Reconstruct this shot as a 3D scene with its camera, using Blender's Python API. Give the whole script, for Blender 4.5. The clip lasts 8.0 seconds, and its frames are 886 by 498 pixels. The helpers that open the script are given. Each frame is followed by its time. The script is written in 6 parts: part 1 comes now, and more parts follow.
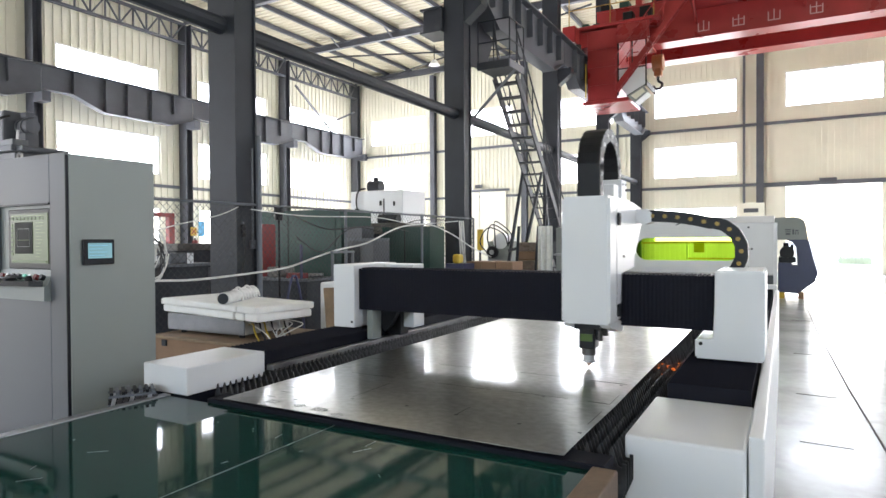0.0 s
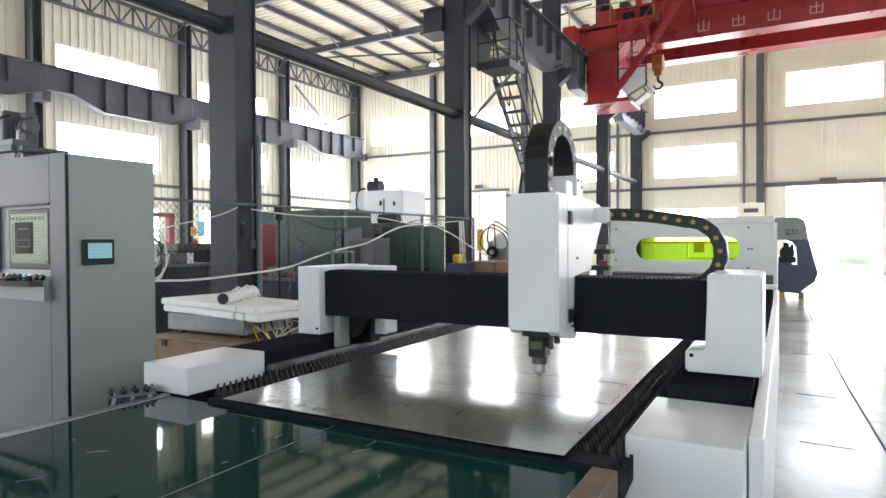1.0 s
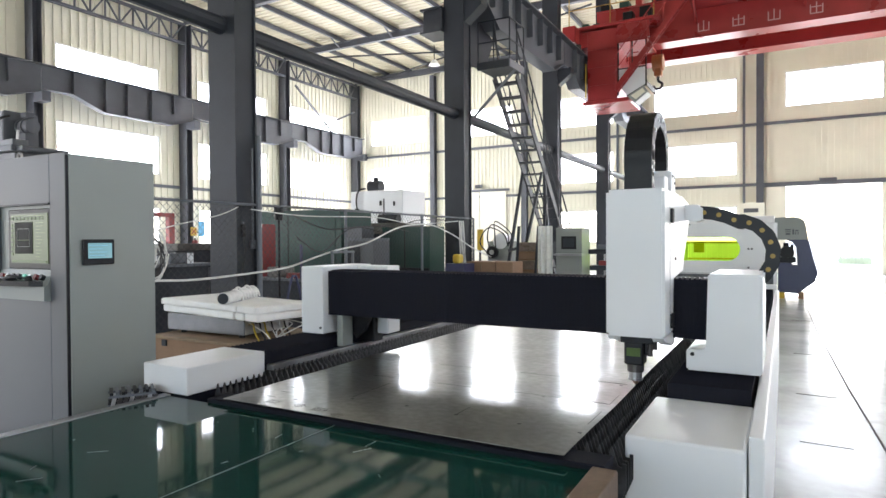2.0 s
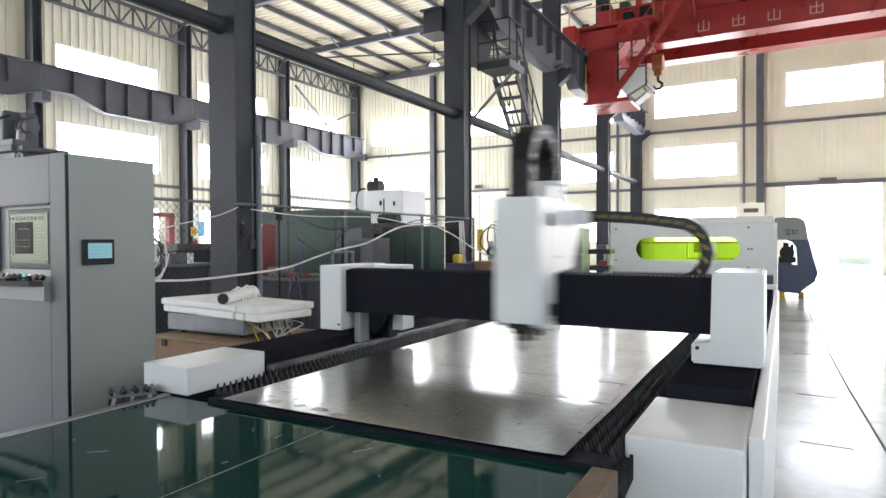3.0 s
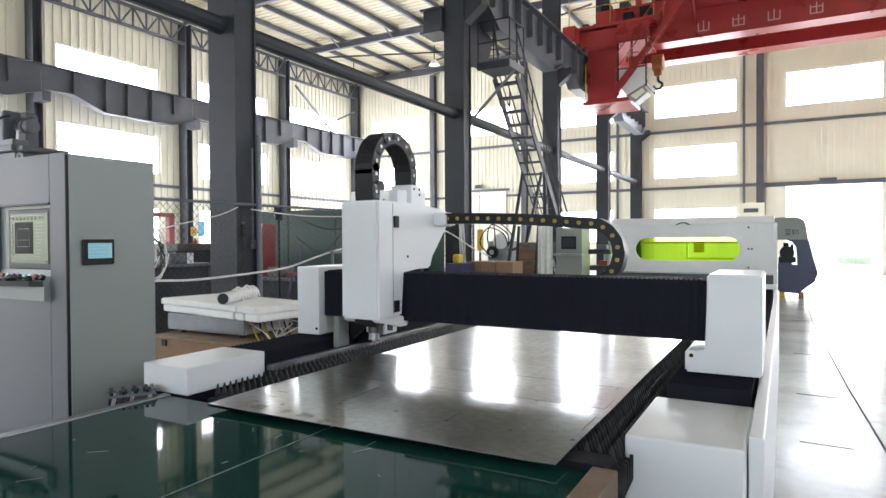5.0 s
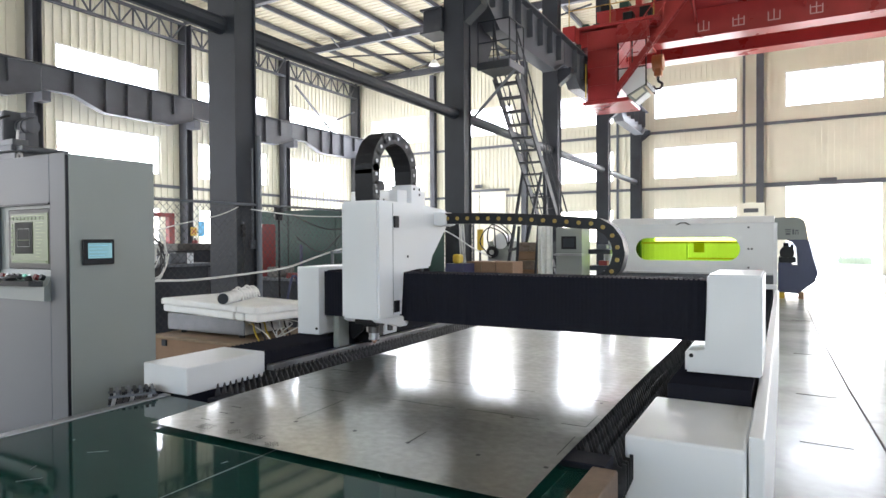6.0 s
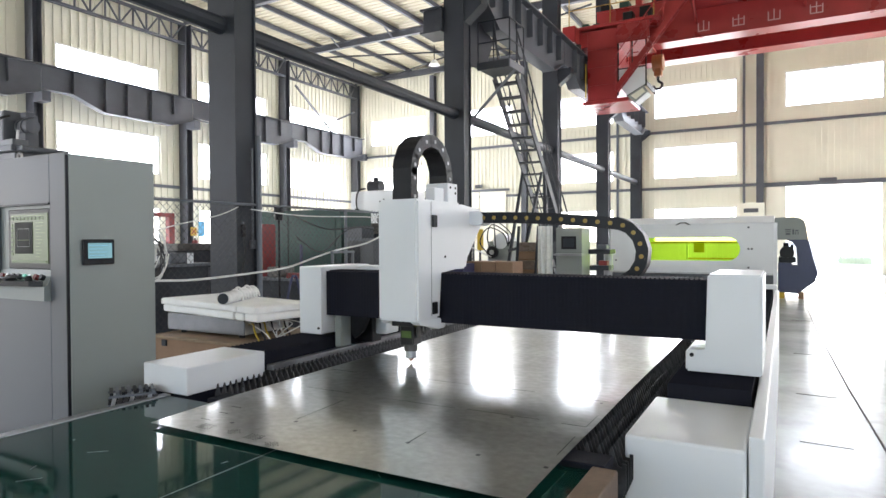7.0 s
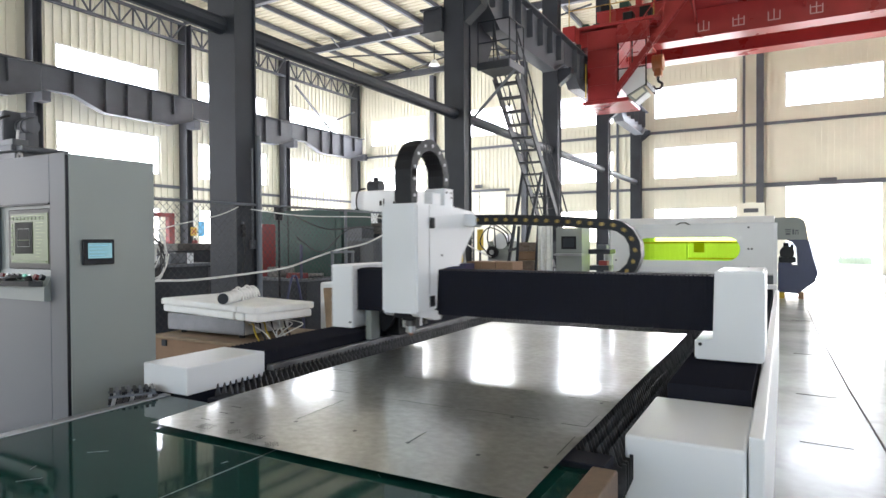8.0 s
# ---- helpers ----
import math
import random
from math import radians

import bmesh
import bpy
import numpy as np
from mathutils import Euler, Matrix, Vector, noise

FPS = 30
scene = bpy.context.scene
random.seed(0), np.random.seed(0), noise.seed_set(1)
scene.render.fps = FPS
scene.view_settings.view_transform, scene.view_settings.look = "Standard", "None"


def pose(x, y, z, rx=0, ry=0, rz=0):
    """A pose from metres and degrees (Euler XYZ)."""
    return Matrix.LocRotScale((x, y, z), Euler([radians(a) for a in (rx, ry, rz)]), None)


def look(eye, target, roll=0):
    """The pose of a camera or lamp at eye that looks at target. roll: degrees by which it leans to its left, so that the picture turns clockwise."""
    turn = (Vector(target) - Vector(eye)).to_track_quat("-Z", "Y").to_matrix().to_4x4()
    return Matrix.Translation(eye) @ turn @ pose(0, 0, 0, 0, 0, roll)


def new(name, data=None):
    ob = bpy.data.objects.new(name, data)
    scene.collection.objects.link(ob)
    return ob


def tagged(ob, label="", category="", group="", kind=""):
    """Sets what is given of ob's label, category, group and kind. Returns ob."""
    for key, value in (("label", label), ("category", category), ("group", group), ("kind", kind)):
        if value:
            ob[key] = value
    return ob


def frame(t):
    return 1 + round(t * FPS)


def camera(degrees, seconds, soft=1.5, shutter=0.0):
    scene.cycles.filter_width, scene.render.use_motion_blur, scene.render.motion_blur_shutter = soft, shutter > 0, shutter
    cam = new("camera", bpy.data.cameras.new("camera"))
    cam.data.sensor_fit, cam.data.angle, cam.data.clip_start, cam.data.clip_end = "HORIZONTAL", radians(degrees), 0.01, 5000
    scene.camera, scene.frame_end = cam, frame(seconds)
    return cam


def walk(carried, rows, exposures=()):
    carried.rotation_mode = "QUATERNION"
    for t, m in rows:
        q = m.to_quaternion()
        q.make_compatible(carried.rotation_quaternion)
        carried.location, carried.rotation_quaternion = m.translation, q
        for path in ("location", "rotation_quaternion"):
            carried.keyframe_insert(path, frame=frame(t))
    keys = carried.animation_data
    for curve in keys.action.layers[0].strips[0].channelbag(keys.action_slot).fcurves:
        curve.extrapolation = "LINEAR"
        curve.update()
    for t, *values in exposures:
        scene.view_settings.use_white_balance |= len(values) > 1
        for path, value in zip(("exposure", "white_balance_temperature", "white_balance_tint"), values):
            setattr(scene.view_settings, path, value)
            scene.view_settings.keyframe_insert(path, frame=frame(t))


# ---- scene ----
# ---------- camera ----------
cam = camera(71.5, 8.0, shutter=0.5)
EYE = (0.0, 0.0, 1.45)
YAW, DIP, LEAN = radians(29.007), radians(0.8026), -0.342
AIM = (-math.sin(YAW) * math.cos(DIP), math.cos(YAW) * math.cos(DIP), 1.45 - math.sin(DIP))
STAND = look(EYE, AIM, LEAN)
walk(cam, [(0.0, STAND), (8.0, STAND)])

# ---------- light ----------
scene.view_settings.exposure = 2.3
world = bpy.data.worlds.new("sky")
scene.world = world
world.use_nodes = True
wn = world.node_tree.nodes
sky = wn.new("ShaderNodeTexSky")
sky.sky_type = "NISHITA"
sky.sun_disc = False
sky.sun_elevation = radians(48)
sky.sun_rotation = radians(-20)
sky.dust_density = 1.0
wn["Background"].inputs["Strength"].default_value = 0.15
world.node_tree.links.new(sky.outputs["Color"], wn["Background"].inputs["Color"])
sun = new("sun", bpy.data.lights.new("sun", "SUN"))
sun.data.energy, sun.data.angle, sun.data.color = 1.2, radians(14), (1.0, 0.97, 0.92)
sun.matrix_basis = look((0, 40, 40), (-6, 10, 0))

WINDOW_LIGHT = 2.1


def window_lamp(name, at, to, w, h, glow=WINDOW_LIGHT, color=(1.0, 0.955, 0.995)):
    """Daylight entering by one opening."""
    la = bpy.data.lights.new(name, "AREA")
    la.shape, la.size, la.size_y = "RECTANGLE", w, h
    la.energy, la.color = glow * math.pi * w * h, color
    ob = new(name, la)
    ob.matrix_basis = look(at, to)
    return ob


# ---------- materials ----------
def mat(name, color, rough=0.5, metal=0.0, var=0.12, scale=6.0, bump=0.02, fine=60.0, rvar=0.1, coat=0.0, dark=None, stain=0.0, stain_scale=1.3, rand=0.0, spec=0.5):
    """Painted or bare surface: two scales of tone, uneven gloss, stains and fine relief."""
    m = bpy.data.materials.new(name)
    m.use_nodes = True
    n, l = m.node_tree.nodes, m.node_tree.links
    b = n["Principled BSDF"]
    tc = n.new("ShaderNodeTexCoord")
    big = n.new("ShaderNodeTexNoise")
    big.inputs["Scale"].default_value, big.inputs["Detail"].default_value = scale, 5
    small = n.new("ShaderNodeTexNoise")
    small.inputs["Scale"].default_value, small.inputs["Detail"].default_value = fine, 4
    l.new(tc.outputs["Object"], big.inputs["Vector"])
    l.new(tc.outputs["Object"], small.inputs["Vector"])
    add = n.new("ShaderNodeMath")
    add.operation = "MULTIPLY_ADD"
    add.inputs[1].default_value = 0.35
    l.new(small.outputs["Fac"], add.inputs[0])
    l.new(big.outputs["Fac"], add.inputs[2])
    ramp = n.new("ShaderNodeValToRGB")
    lo = tuple(c * (1 - var) for c in color)
    hi = tuple(min(1, c * (1 + var)) for c in color)
    ramp.color_ramp.elements[0].color, ramp.color_ramp.elements[0].position = (*lo, 1), 0.42
    ramp.color_ramp.elements[1].color, ramp.color_ramp.elements[1].position = (*hi, 1), 0.92
    l.new(add.outputs[0], ramp.inputs["Fac"])
    out = ramp.outputs["Color"]
    if stain:
        st = n.new("ShaderNodeTexNoise")
        st.inputs["Scale"].default_value, st.inputs["Detail"].default_value = stain_scale, 9
        l.new(tc.outputs["Object"], st.inputs["Vector"])
        sr = n.new("ShaderNodeValToRGB")
        sr.color_ramp.elements[0].position, sr.color_ramp.elements[1].position = 0.52, 0.72
        sr.color_ramp.elements[0].color = (0, 0, 0, 1)
        sr.color_ramp.elements[1].color = (stain, stain, stain, 1)
        l.new(st.outputs["Fac"], sr.inputs["Fac"])
        mx = n.new("ShaderNodeMixRGB")
        mx.inputs["Color2"].default_value = (*(dark or tuple(c * 0.35 for c in color)), 1)
        l.new(sr.outputs["Color"], mx.inputs["Fac"])
        l.new(out, mx.inputs["Color1"])
        out = mx.outputs["Color"]
    if rand:
        oi = n.new("ShaderNodeObjectInfo")
        rm = n.new("ShaderNodeMapRange")
        rm.inputs["To Min"].default_value, rm.inputs["To Max"].default_value = 1 - rand, 1 + rand
        l.new(oi.outputs["Random"], rm.inputs["Value"])
        hs = n.new("ShaderNodeHueSaturation")
        l.new(rm.outputs[0], hs.inputs["Value"])
        l.new(out, hs.inputs["Color"])
        out = hs.outputs["Color"]
    l.new(out, b.inputs["Base Color"])
    rr = n.new("ShaderNodeMapRange")
    rr.inputs["To Min"].default_value, rr.inputs["To Max"].default_value = max(0.02, rough - rvar), min(1, rough + rvar)
    l.new(big.outputs["Fac"], rr.inputs["Value"])
    l.new(rr.outputs[0], b.inputs["Roughness"])
    b.inputs["Metallic"].default_value = metal
    b.inputs["Specular IOR Level"].default_value = spec
    b.inputs["Coat Weight"].default_value = coat
    if bump:
        bp = n.new("ShaderNodeBump")
        bp.inputs["Strength"].default_value, bp.inputs["Distance"].default_value = min(1, bump * 10), 0.004
        l.new(add.outputs[0], bp.inputs["Height"])
        l.new(bp.outputs["Normal"], b.inputs["Normal"])
    return m


def glow_mat(name, color, strength):
    m = bpy.data.materials.new(name)
    m.use_nodes = True
    b = m.node_tree.nodes["Principled BSDF"]
    b.inputs["Base Color"].default_value = (0.01, 0.01, 0.01, 1)
    b.inputs["Roughness"].default_value = 0.35
    b.inputs["Emission Color"].default_value = (*color, 1)
    b.inputs["Emission Strength"].default_value = strength
    return m


def glass_mat(name, color, rough=0.0):
    m = bpy.data.materials.new(name)
    m.use_nodes = True
    b = m.node_tree.nodes["Principled BSDF"]
    b.inputs["Base Color"].default_value = (*color, 1)
    b.inputs["Transmission Weight"].default_value = 1.0
    b.inputs["Roughness"].default_value = rough
    b.inputs["IOR"].default_value = 1.02
    return m


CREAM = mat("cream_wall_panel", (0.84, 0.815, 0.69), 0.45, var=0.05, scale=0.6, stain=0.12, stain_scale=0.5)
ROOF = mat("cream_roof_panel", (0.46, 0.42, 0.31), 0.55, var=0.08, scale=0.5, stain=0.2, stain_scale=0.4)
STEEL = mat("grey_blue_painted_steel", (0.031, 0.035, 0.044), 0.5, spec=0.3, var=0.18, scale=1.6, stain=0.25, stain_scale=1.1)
# lighter steel paint, with the haze over far steelwork put into its colour
STEEL_BLUE = mat("blue_grey_hazed_steel", (0.098, 0.105, 0.124), 0.5, spec=0.3, var=0.15, scale=1.5, stain=0.2)
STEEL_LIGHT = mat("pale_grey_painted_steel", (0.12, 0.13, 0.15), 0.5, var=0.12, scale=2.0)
FLOORM = mat("pale_epoxy_floor", (0.43, 0.47, 0.45), 0.2, var=0.16, scale=0.9, fine=11, bump=0.006, stain=0.45, stain_scale=1.4, rvar=0.12)
RED = mat("red_crane_paint", (0.34, 0.034, 0.034), 0.3, var=0.15, scale=1.2, stain=0.25)
YELLOW = mat("yellow_paint", (0.62, 0.42, 0.04), 0.5)
WHITE = mat("white_powder_coat", (0.78, 0.79, 0.81), 0.33, var=0.03, scale=2.0, bump=0.006, fine=300)
CABGREY = mat("light_grey_powder_coat", (0.27, 0.29, 0.275), 0.42, var=0.04, scale=1.5, bump=0.006, fine=300)
CABDARK = mat("mid_grey_powder_coat", (0.095, 0.101, 0.112), 0.42, var=0.04, scale=1.5, bump=0.006, fine=300)
BLACK = mat("black_bellows_fabric", (0.0055, 0.006, 0.0125), 0.75, var=0.2, scale=9, spec=0.25)
PLASTIC = mat("black_plastic", (0.010, 0.010, 0.012), 0.42, var=0.2, scale=20, spec=0.32)
SLATM = mat("scorched_slat_steel", (0.075, 0.074, 0.076), 0.36, 0.6, var=0.45, scale=16, rand=0.3)
COPPER = mat("copper_nozzle", (0.62, 0.36, 0.27), 0.28, 0.9, var=0.1, scale=20)
DARKMETAL = mat("dark_burnt_steel", (0.075, 0.070, 0.068), 0.40, 0.7, var=0.4, scale=14, rand=0.3)
ALU = mat("brushed_metal", (0.55, 0.55, 0.56), 0.32, 0.9, var=0.12, scale=8)
CHROME = mat("dull_zinc", (0.36, 0.36, 0.37), 0.38, 0.8, var=0.25, scale=7)
GREENSHEET = mat("glossy_green_table_top", (0.006, 0.045, 0.036), 0.05, var=0.2, scale=0.9, bump=0.022, fine=2.2, rvar=0.025, spec=0.24)
TIMBER = mat("pale_brown_wood", (0.24, 0.165, 0.10), 0.6, var=0.25, scale=7)
DARK_TIMBER = mat("darker_brown_wood", (0.15, 0.10, 0.065), 0.6, var=0.3, scale=7)
CARDBOARD = mat("brown_cardboard", (0.27, 0.165, 0.10), 0.75, var=0.12, scale=5)
FOAM = mat("white_foam", (0.90, 0.90, 0.89), 0.8, var=0.04, scale=9, fine=120)
TARP = mat("dark_green_painted_sheet", (0.014, 0.058, 0.044), 0.5, var=0.2, scale=2)
REDP = mat("dull_red_paint", (0.22, 0.022, 0.022), 0.5)
BLUEP = mat("dark_blue_violet_paint", (0.035, 0.04, 0.10), 0.35, var=0.08)
CHAINW = mat("galvanised_wire", (0.05, 0.052, 0.055), 0.5, 0.5)
CABLEW = mat("white_cable", (0.62, 0.62, 0.60), 0.5)
CABLEB = mat("black_cable", (0.02, 0.02, 0.022), 0.5)
PINY = mat("dull_yellow_pin", (0.34, 0.22, 0.045), 0.45)
GLASS = glass_mat("clear_glass", (0.97, 0.98, 0.98))


def galvanised():
    m = mat("galvanised_sheet", (0.68, 0.68, 0.66), 0.14, 0.92, var=0.07, scale=1.5, bump=0.0, rvar=0.06)
    n, l = m.node_tree.nodes, m.node_tree.links
    b = n["Principled BSDF"]
    tc = n.new("ShaderNodeTexCoord")
    vo = n.new("ShaderNodeTexVoronoi")
    vo.inputs["Scale"].default_value = 95
    l.new(tc.outputs["Object"], vo.inputs["Vector"])
    wav = n.new("ShaderNodeTexNoise")
    wav.inputs["Scale"].default_value, wav.inputs["Detail"].default_value = 2.2, 2
    l.new(tc.outputs["Object"], wav.inputs["Vector"])
    bp = n.new("ShaderNodeBump")
    bp.inputs["Strength"].default_value, bp.inputs["Distance"].default_value = 0.2, 0.006
    l.new(wav.outputs["Fac"], bp.inputs["Height"])
    spangle = n.new("ShaderNodeBump")
    spangle.inputs["Strength"].default_value, spangle.inputs["Distance"].default_value = 0.28, 0.001
    l.new(vo.outputs["Color"], spangle.inputs["Height"])
    l.new(bp.outputs["Normal"], spangle.inputs["Normal"])
    l.new(spangle.outputs["Normal"], b.inputs["Normal"])
    tone = n.new("ShaderNodeMapRange")
    tone.inputs["To Min"].default_value, tone.inputs["To Max"].default_value = 0.84, 1.12
    l.new(vo.outputs["Color"], tone.inputs["Value"])
    hsv = n.new("ShaderNodeHueSaturation")
    l.new(tone.outputs[0], hsv.inputs["Value"])
    l.new(b.inputs["Base Color"].links[0].from_socket, hsv.inputs["Color"])
    l.new(hsv.outputs["Color"], b.inputs["Base Color"])
    sp = n.new("ShaderNodeMapRange")
    sp.inputs["To Min"].default_value, sp.inputs["To Max"].default_value = 0.06, 0.22
    l.new(vo.outputs["Color"], sp.inputs["Value"])
    l.new(sp.outputs[0], b.inputs["Roughness"])
    # a dull zinc bloom scatters part of the light widely, in specks and patches
    haze = n.new("ShaderNodeBsdfAnisotropic")
    haze.inputs["Roughness"].default_value = 0.31
    haze.inputs["Color"].default_value = (0.70, 0.70, 0.67, 1)
    l.new(spangle.outputs["Normal"], haze.inputs["Normal"])
    mp = n.new("ShaderNodeMapping")
    mp.inputs["Rotation"].default_value = (0, 0, 1.1)
    mp.inputs["Scale"].default_value = (26.0, 34.0, 1.0)
    l.new(tc.outputs["Object"], mp.inputs["Vector"])
    rub = n.new("ShaderNodeTexNoise")
    rub.inputs["Scale"].default_value, rub.inputs["Detail"].default_value = 1.0, 5
    l.new(mp.outputs["Vector"], rub.inputs["Vector"])
    patch = n.new("ShaderNodeTexNoise")
    patch.inputs["Scale"].default_value, patch.inputs["Detail"].default_value = 3.0, 3
    l.new(tc.outputs["Object"], patch.inputs["Vector"])
    both = n.new("ShaderNodeMath")
    both.operation = "MULTIPLY"
    l.new(rub.outputs["Fac"], both.inputs[0])
    l.new(patch.outputs["Fac"], both.inputs[1])
    fr = n.new("ShaderNodeMapRange")
    fr.inputs["From Min"].default_value, fr.inputs["From Max"].default_value = 0.15, 0.38
    fr.inputs["To Min"].default_value, fr.inputs["To Max"].default_value = 0.34, 0.46
    l.new(both.outputs[0], fr.inputs["Value"])
    mix = n.new("ShaderNodeMixShader")
    l.new(fr.outputs[0], mix.inputs["Fac"])
    l.new(b.outputs["BSDF"], mix.inputs[1])
    l.new(haze.outputs["BSDF"], mix.inputs[2])
    l.new(mix.outputs["Shader"], n["Material Output"].inputs["Surface"])
    return m


GALV = galvanised()


# ---------- building helpers ----------
BASE = {}


def thing(name, at=(0, 0, 0), label="", category="", group="", kind=""):
    ob = new(name)
    ob.empty_display_size = 0.1
    ob.matrix_basis = Matrix.Translation(at)
    BASE[ob] = Matrix.Translation(at)
    return tagged(ob, label, category, group, kind)


def part(name, bm, material, parent=None, label="", smooth=False):
    """One mesh object, under a thing or a part; mesh in the hall's axes."""
    me = bpy.data.meshes.new(name)
    bmesh.ops.recalc_face_normals(bm, faces=bm.faces)
    bm.to_mesh(me)
    bm.free()
    me.materials.append(material)
    if smooth:
        me.shade_smooth()
    ob = new(name, me)
    if parent is not None:
        ob.parent = parent
        if parent in BASE:
            ob.matrix_parent_inverse = BASE[parent].inverted()
    if label:
        ob["label"] = label
    return ob


def shared(name, me, at, parent, rot=None):
    """A piece that shares its mesh."""
    ob = new(name, me)
    ob.parent = parent
    if parent in BASE:
        ob.matrix_parent_inverse = BASE[parent].inverted()
    ob.matrix_basis = Matrix.Translation(at) @ (rot or Matrix.Identity(4))
    return ob


def mesh_of(name, bm, material):
    me = bpy.data.meshes.new(name)
    bmesh.ops.recalc_face_normals(bm, faces=bm.faces)
    bm.to_mesh(me)
    bm.free()
    me.materials.append(material)
    return me


def bx(bm, x0, x1, y0, y1, z0, z1, bevel=0.0, seg=2):
    v = [bm.verts.new((x, y, z)) for x in (x0, x1) for y in (y0, y1) for z in (z0, z1)]
    f = [bm.faces.new([v[i] for i in q]) for q in ((0, 1, 3, 2), (4, 6, 7, 5), (0, 4, 5, 1), (2, 3, 7, 6), (0, 2, 6, 4), (1, 5, 7, 3))]
    if bevel:
        bmesh.ops.recalc_face_normals(bm, faces=f)
        bmesh.ops.bevel(bm, geom=list({e for q in f for e in q.edges}), offset=bevel, segments=seg, affect="EDGES", profile=0.5)
    return bm


def box(x0, x1, y0, y1, z0, z1, bevel=0.0, seg=2):
    return bx(bmesh.new(), x0, x1, y0, y1, z0, z1, bevel, seg)


def rod(bm, p, q, r, n=8, r2=None):
    """A round bar from p to q."""
    p, q = Vector(p), Vector(q)
    d = (q - p).normalized()
    a = d.orthogonal().normalized()
    b = d.cross(a)
    rings = []
    for c, s in ((p, r), (q, r if r2 is None else r2)):
        rings.append([bm.verts.new(c + s * (a * math.cos(2 * math.pi * i / n) + b * math.sin(2 * math.pi * i / n))) for i in range(n)])
    for i in range(n):
        bm.faces.new((rings[0][i], rings[0][(i + 1) % n], rings[1][(i + 1) % n], rings[1][i]))
    bm.faces.new(rings[0][::-1])
    bm.faces.new(rings[1])
    return bm


def bar(bm, p, q, w, h):
    """A square bar from p to q, w across and h high."""
    p, q = Vector(p), Vector(q)
    d = (q - p).normalized()
    side = d.cross(Vector((0, 0, 1)))
    side = side.normalized() if side.length > 1e-4 else Vector((1, 0, 0))
    up = side.cross(d)
    rings = [[bm.verts.new(c + side * (i * w / 2) + up * (j * h / 2)) for i, j in ((-1, -1), (1, -1), (1, 1), (-1, 1))] for c in (p, q)]
    for i in range(4):
        bm.faces.new((rings[0][i], rings[0][(i + 1) % 4], rings[1][(i + 1) % 4], rings[1][i]))
    bm.faces.new(rings[0][::-1])
    bm.faces.new(rings[1])
    return bm


def slab(bm, pts, axis, a, b):
    """A flat outline pts drawn in the plane across axis, thick from a to b."""
    def at(p, c):
        return {"x": (c, p[0], p[1]), "y": (p[0], c, p[1]), "z": (p[0], p[1], c)}[axis]
    lo = [bm.verts.new(at(p, a)) for p in pts]
    hi = [bm.verts.new(at(p, b)) for p in pts]
    n = len(pts)
    for i in range(n):
        bm.faces.new((lo[i], lo[(i + 1) % n], hi[(i + 1) % n], hi[i]))
    bm.faces.new(lo[::-1])
    bm.faces.new(hi)
    return bm


def pipe(bm, pts, r, n=6):
    """A cable through pts, smoothed."""
    pts = [Vector(p) for p in pts]
    fine = []
    for i in range(len(pts) - 1):
        a, b, c, d = pts[max(i - 1, 0)], pts[i], pts[i + 1], pts[min(i + 2, len(pts) - 1)]
        for k in range(5):
            u = k / 5
            fine.append(0.5 * ((2 * b) + (c - a) * u + (2 * a - 5 * b + 4 * c - d) * u * u + (3 * b - a - 3 * c + d) * u ** 3))
    fine.append(pts[-1])
    rings = []
    for i, p in enumerate(fine):
        d = (fine[min(i + 1, len(fine) - 1)] - fine[max(i - 1, 0)]).normalized()
        a = d.cross(Vector((0.13, 0.21, 1))).normalized()
        b = d.cross(a)
        rings.append([bm.verts.new(p + r * (a * math.cos(2 * math.pi * k / n) + b * math.sin(2 * math.pi * k / n))) for k in range(n)])
    for s, t in zip(rings, rings[1:]):
        for k in range(n):
            bm.faces.new((s[k], s[(k + 1) % n], t[(k + 1) % n], t[k]))
    return bm


# ---------- the hall ----------
X_W, X_E, Y_S, Y_N = -22.4, 13.0, -13.0, 29.6
Z_LOW, Z_HIGH, X_ROW = 11.1, 13.4, -6.0
BAYS = [-6.5, -0.5, 5.45, 11.5, 17.5, 23.4, 29.3]

ground = part("ground", box(-400, 400, -400, 400, -0.5, -0.12), mat("pale_outdoor_concrete", (0.55, 0.54, 0.5), 0.8, var=0.1, scale=0.3))
tagged(ground, "pale sunlit concrete yard around the hall", "ground", kind="structure")
floor = part("floor", box(X_W, X_E, Y_S, Y_N, -0.12, 0.0), FLOORM)
tagged(floor, "glossy pale grey-green epoxy factory floor with scuffs", "floor", kind="structure")


def pierced(u0, u1, z0, z1, holes, emit):
    """Boxes of a wall around its openings."""
    us = sorted({u0, u1, *[h[0] for h in holes], *[h[1] for h in holes]})
    us = [u for u in us if u0 <= u <= u1]
    for a, b in zip(us, us[1:]):
        zs = [z0]
        for h in sorted(holes, key=lambda h: h[2]):
            if h[0] <= a and b <= h[1]:
                if h[2] > zs[-1]:
                    emit(a, b, zs[-1], h[2])
                zs.append(h[3])
        if zs[-1] < z1:
            emit(a, b, zs[-1], z1)


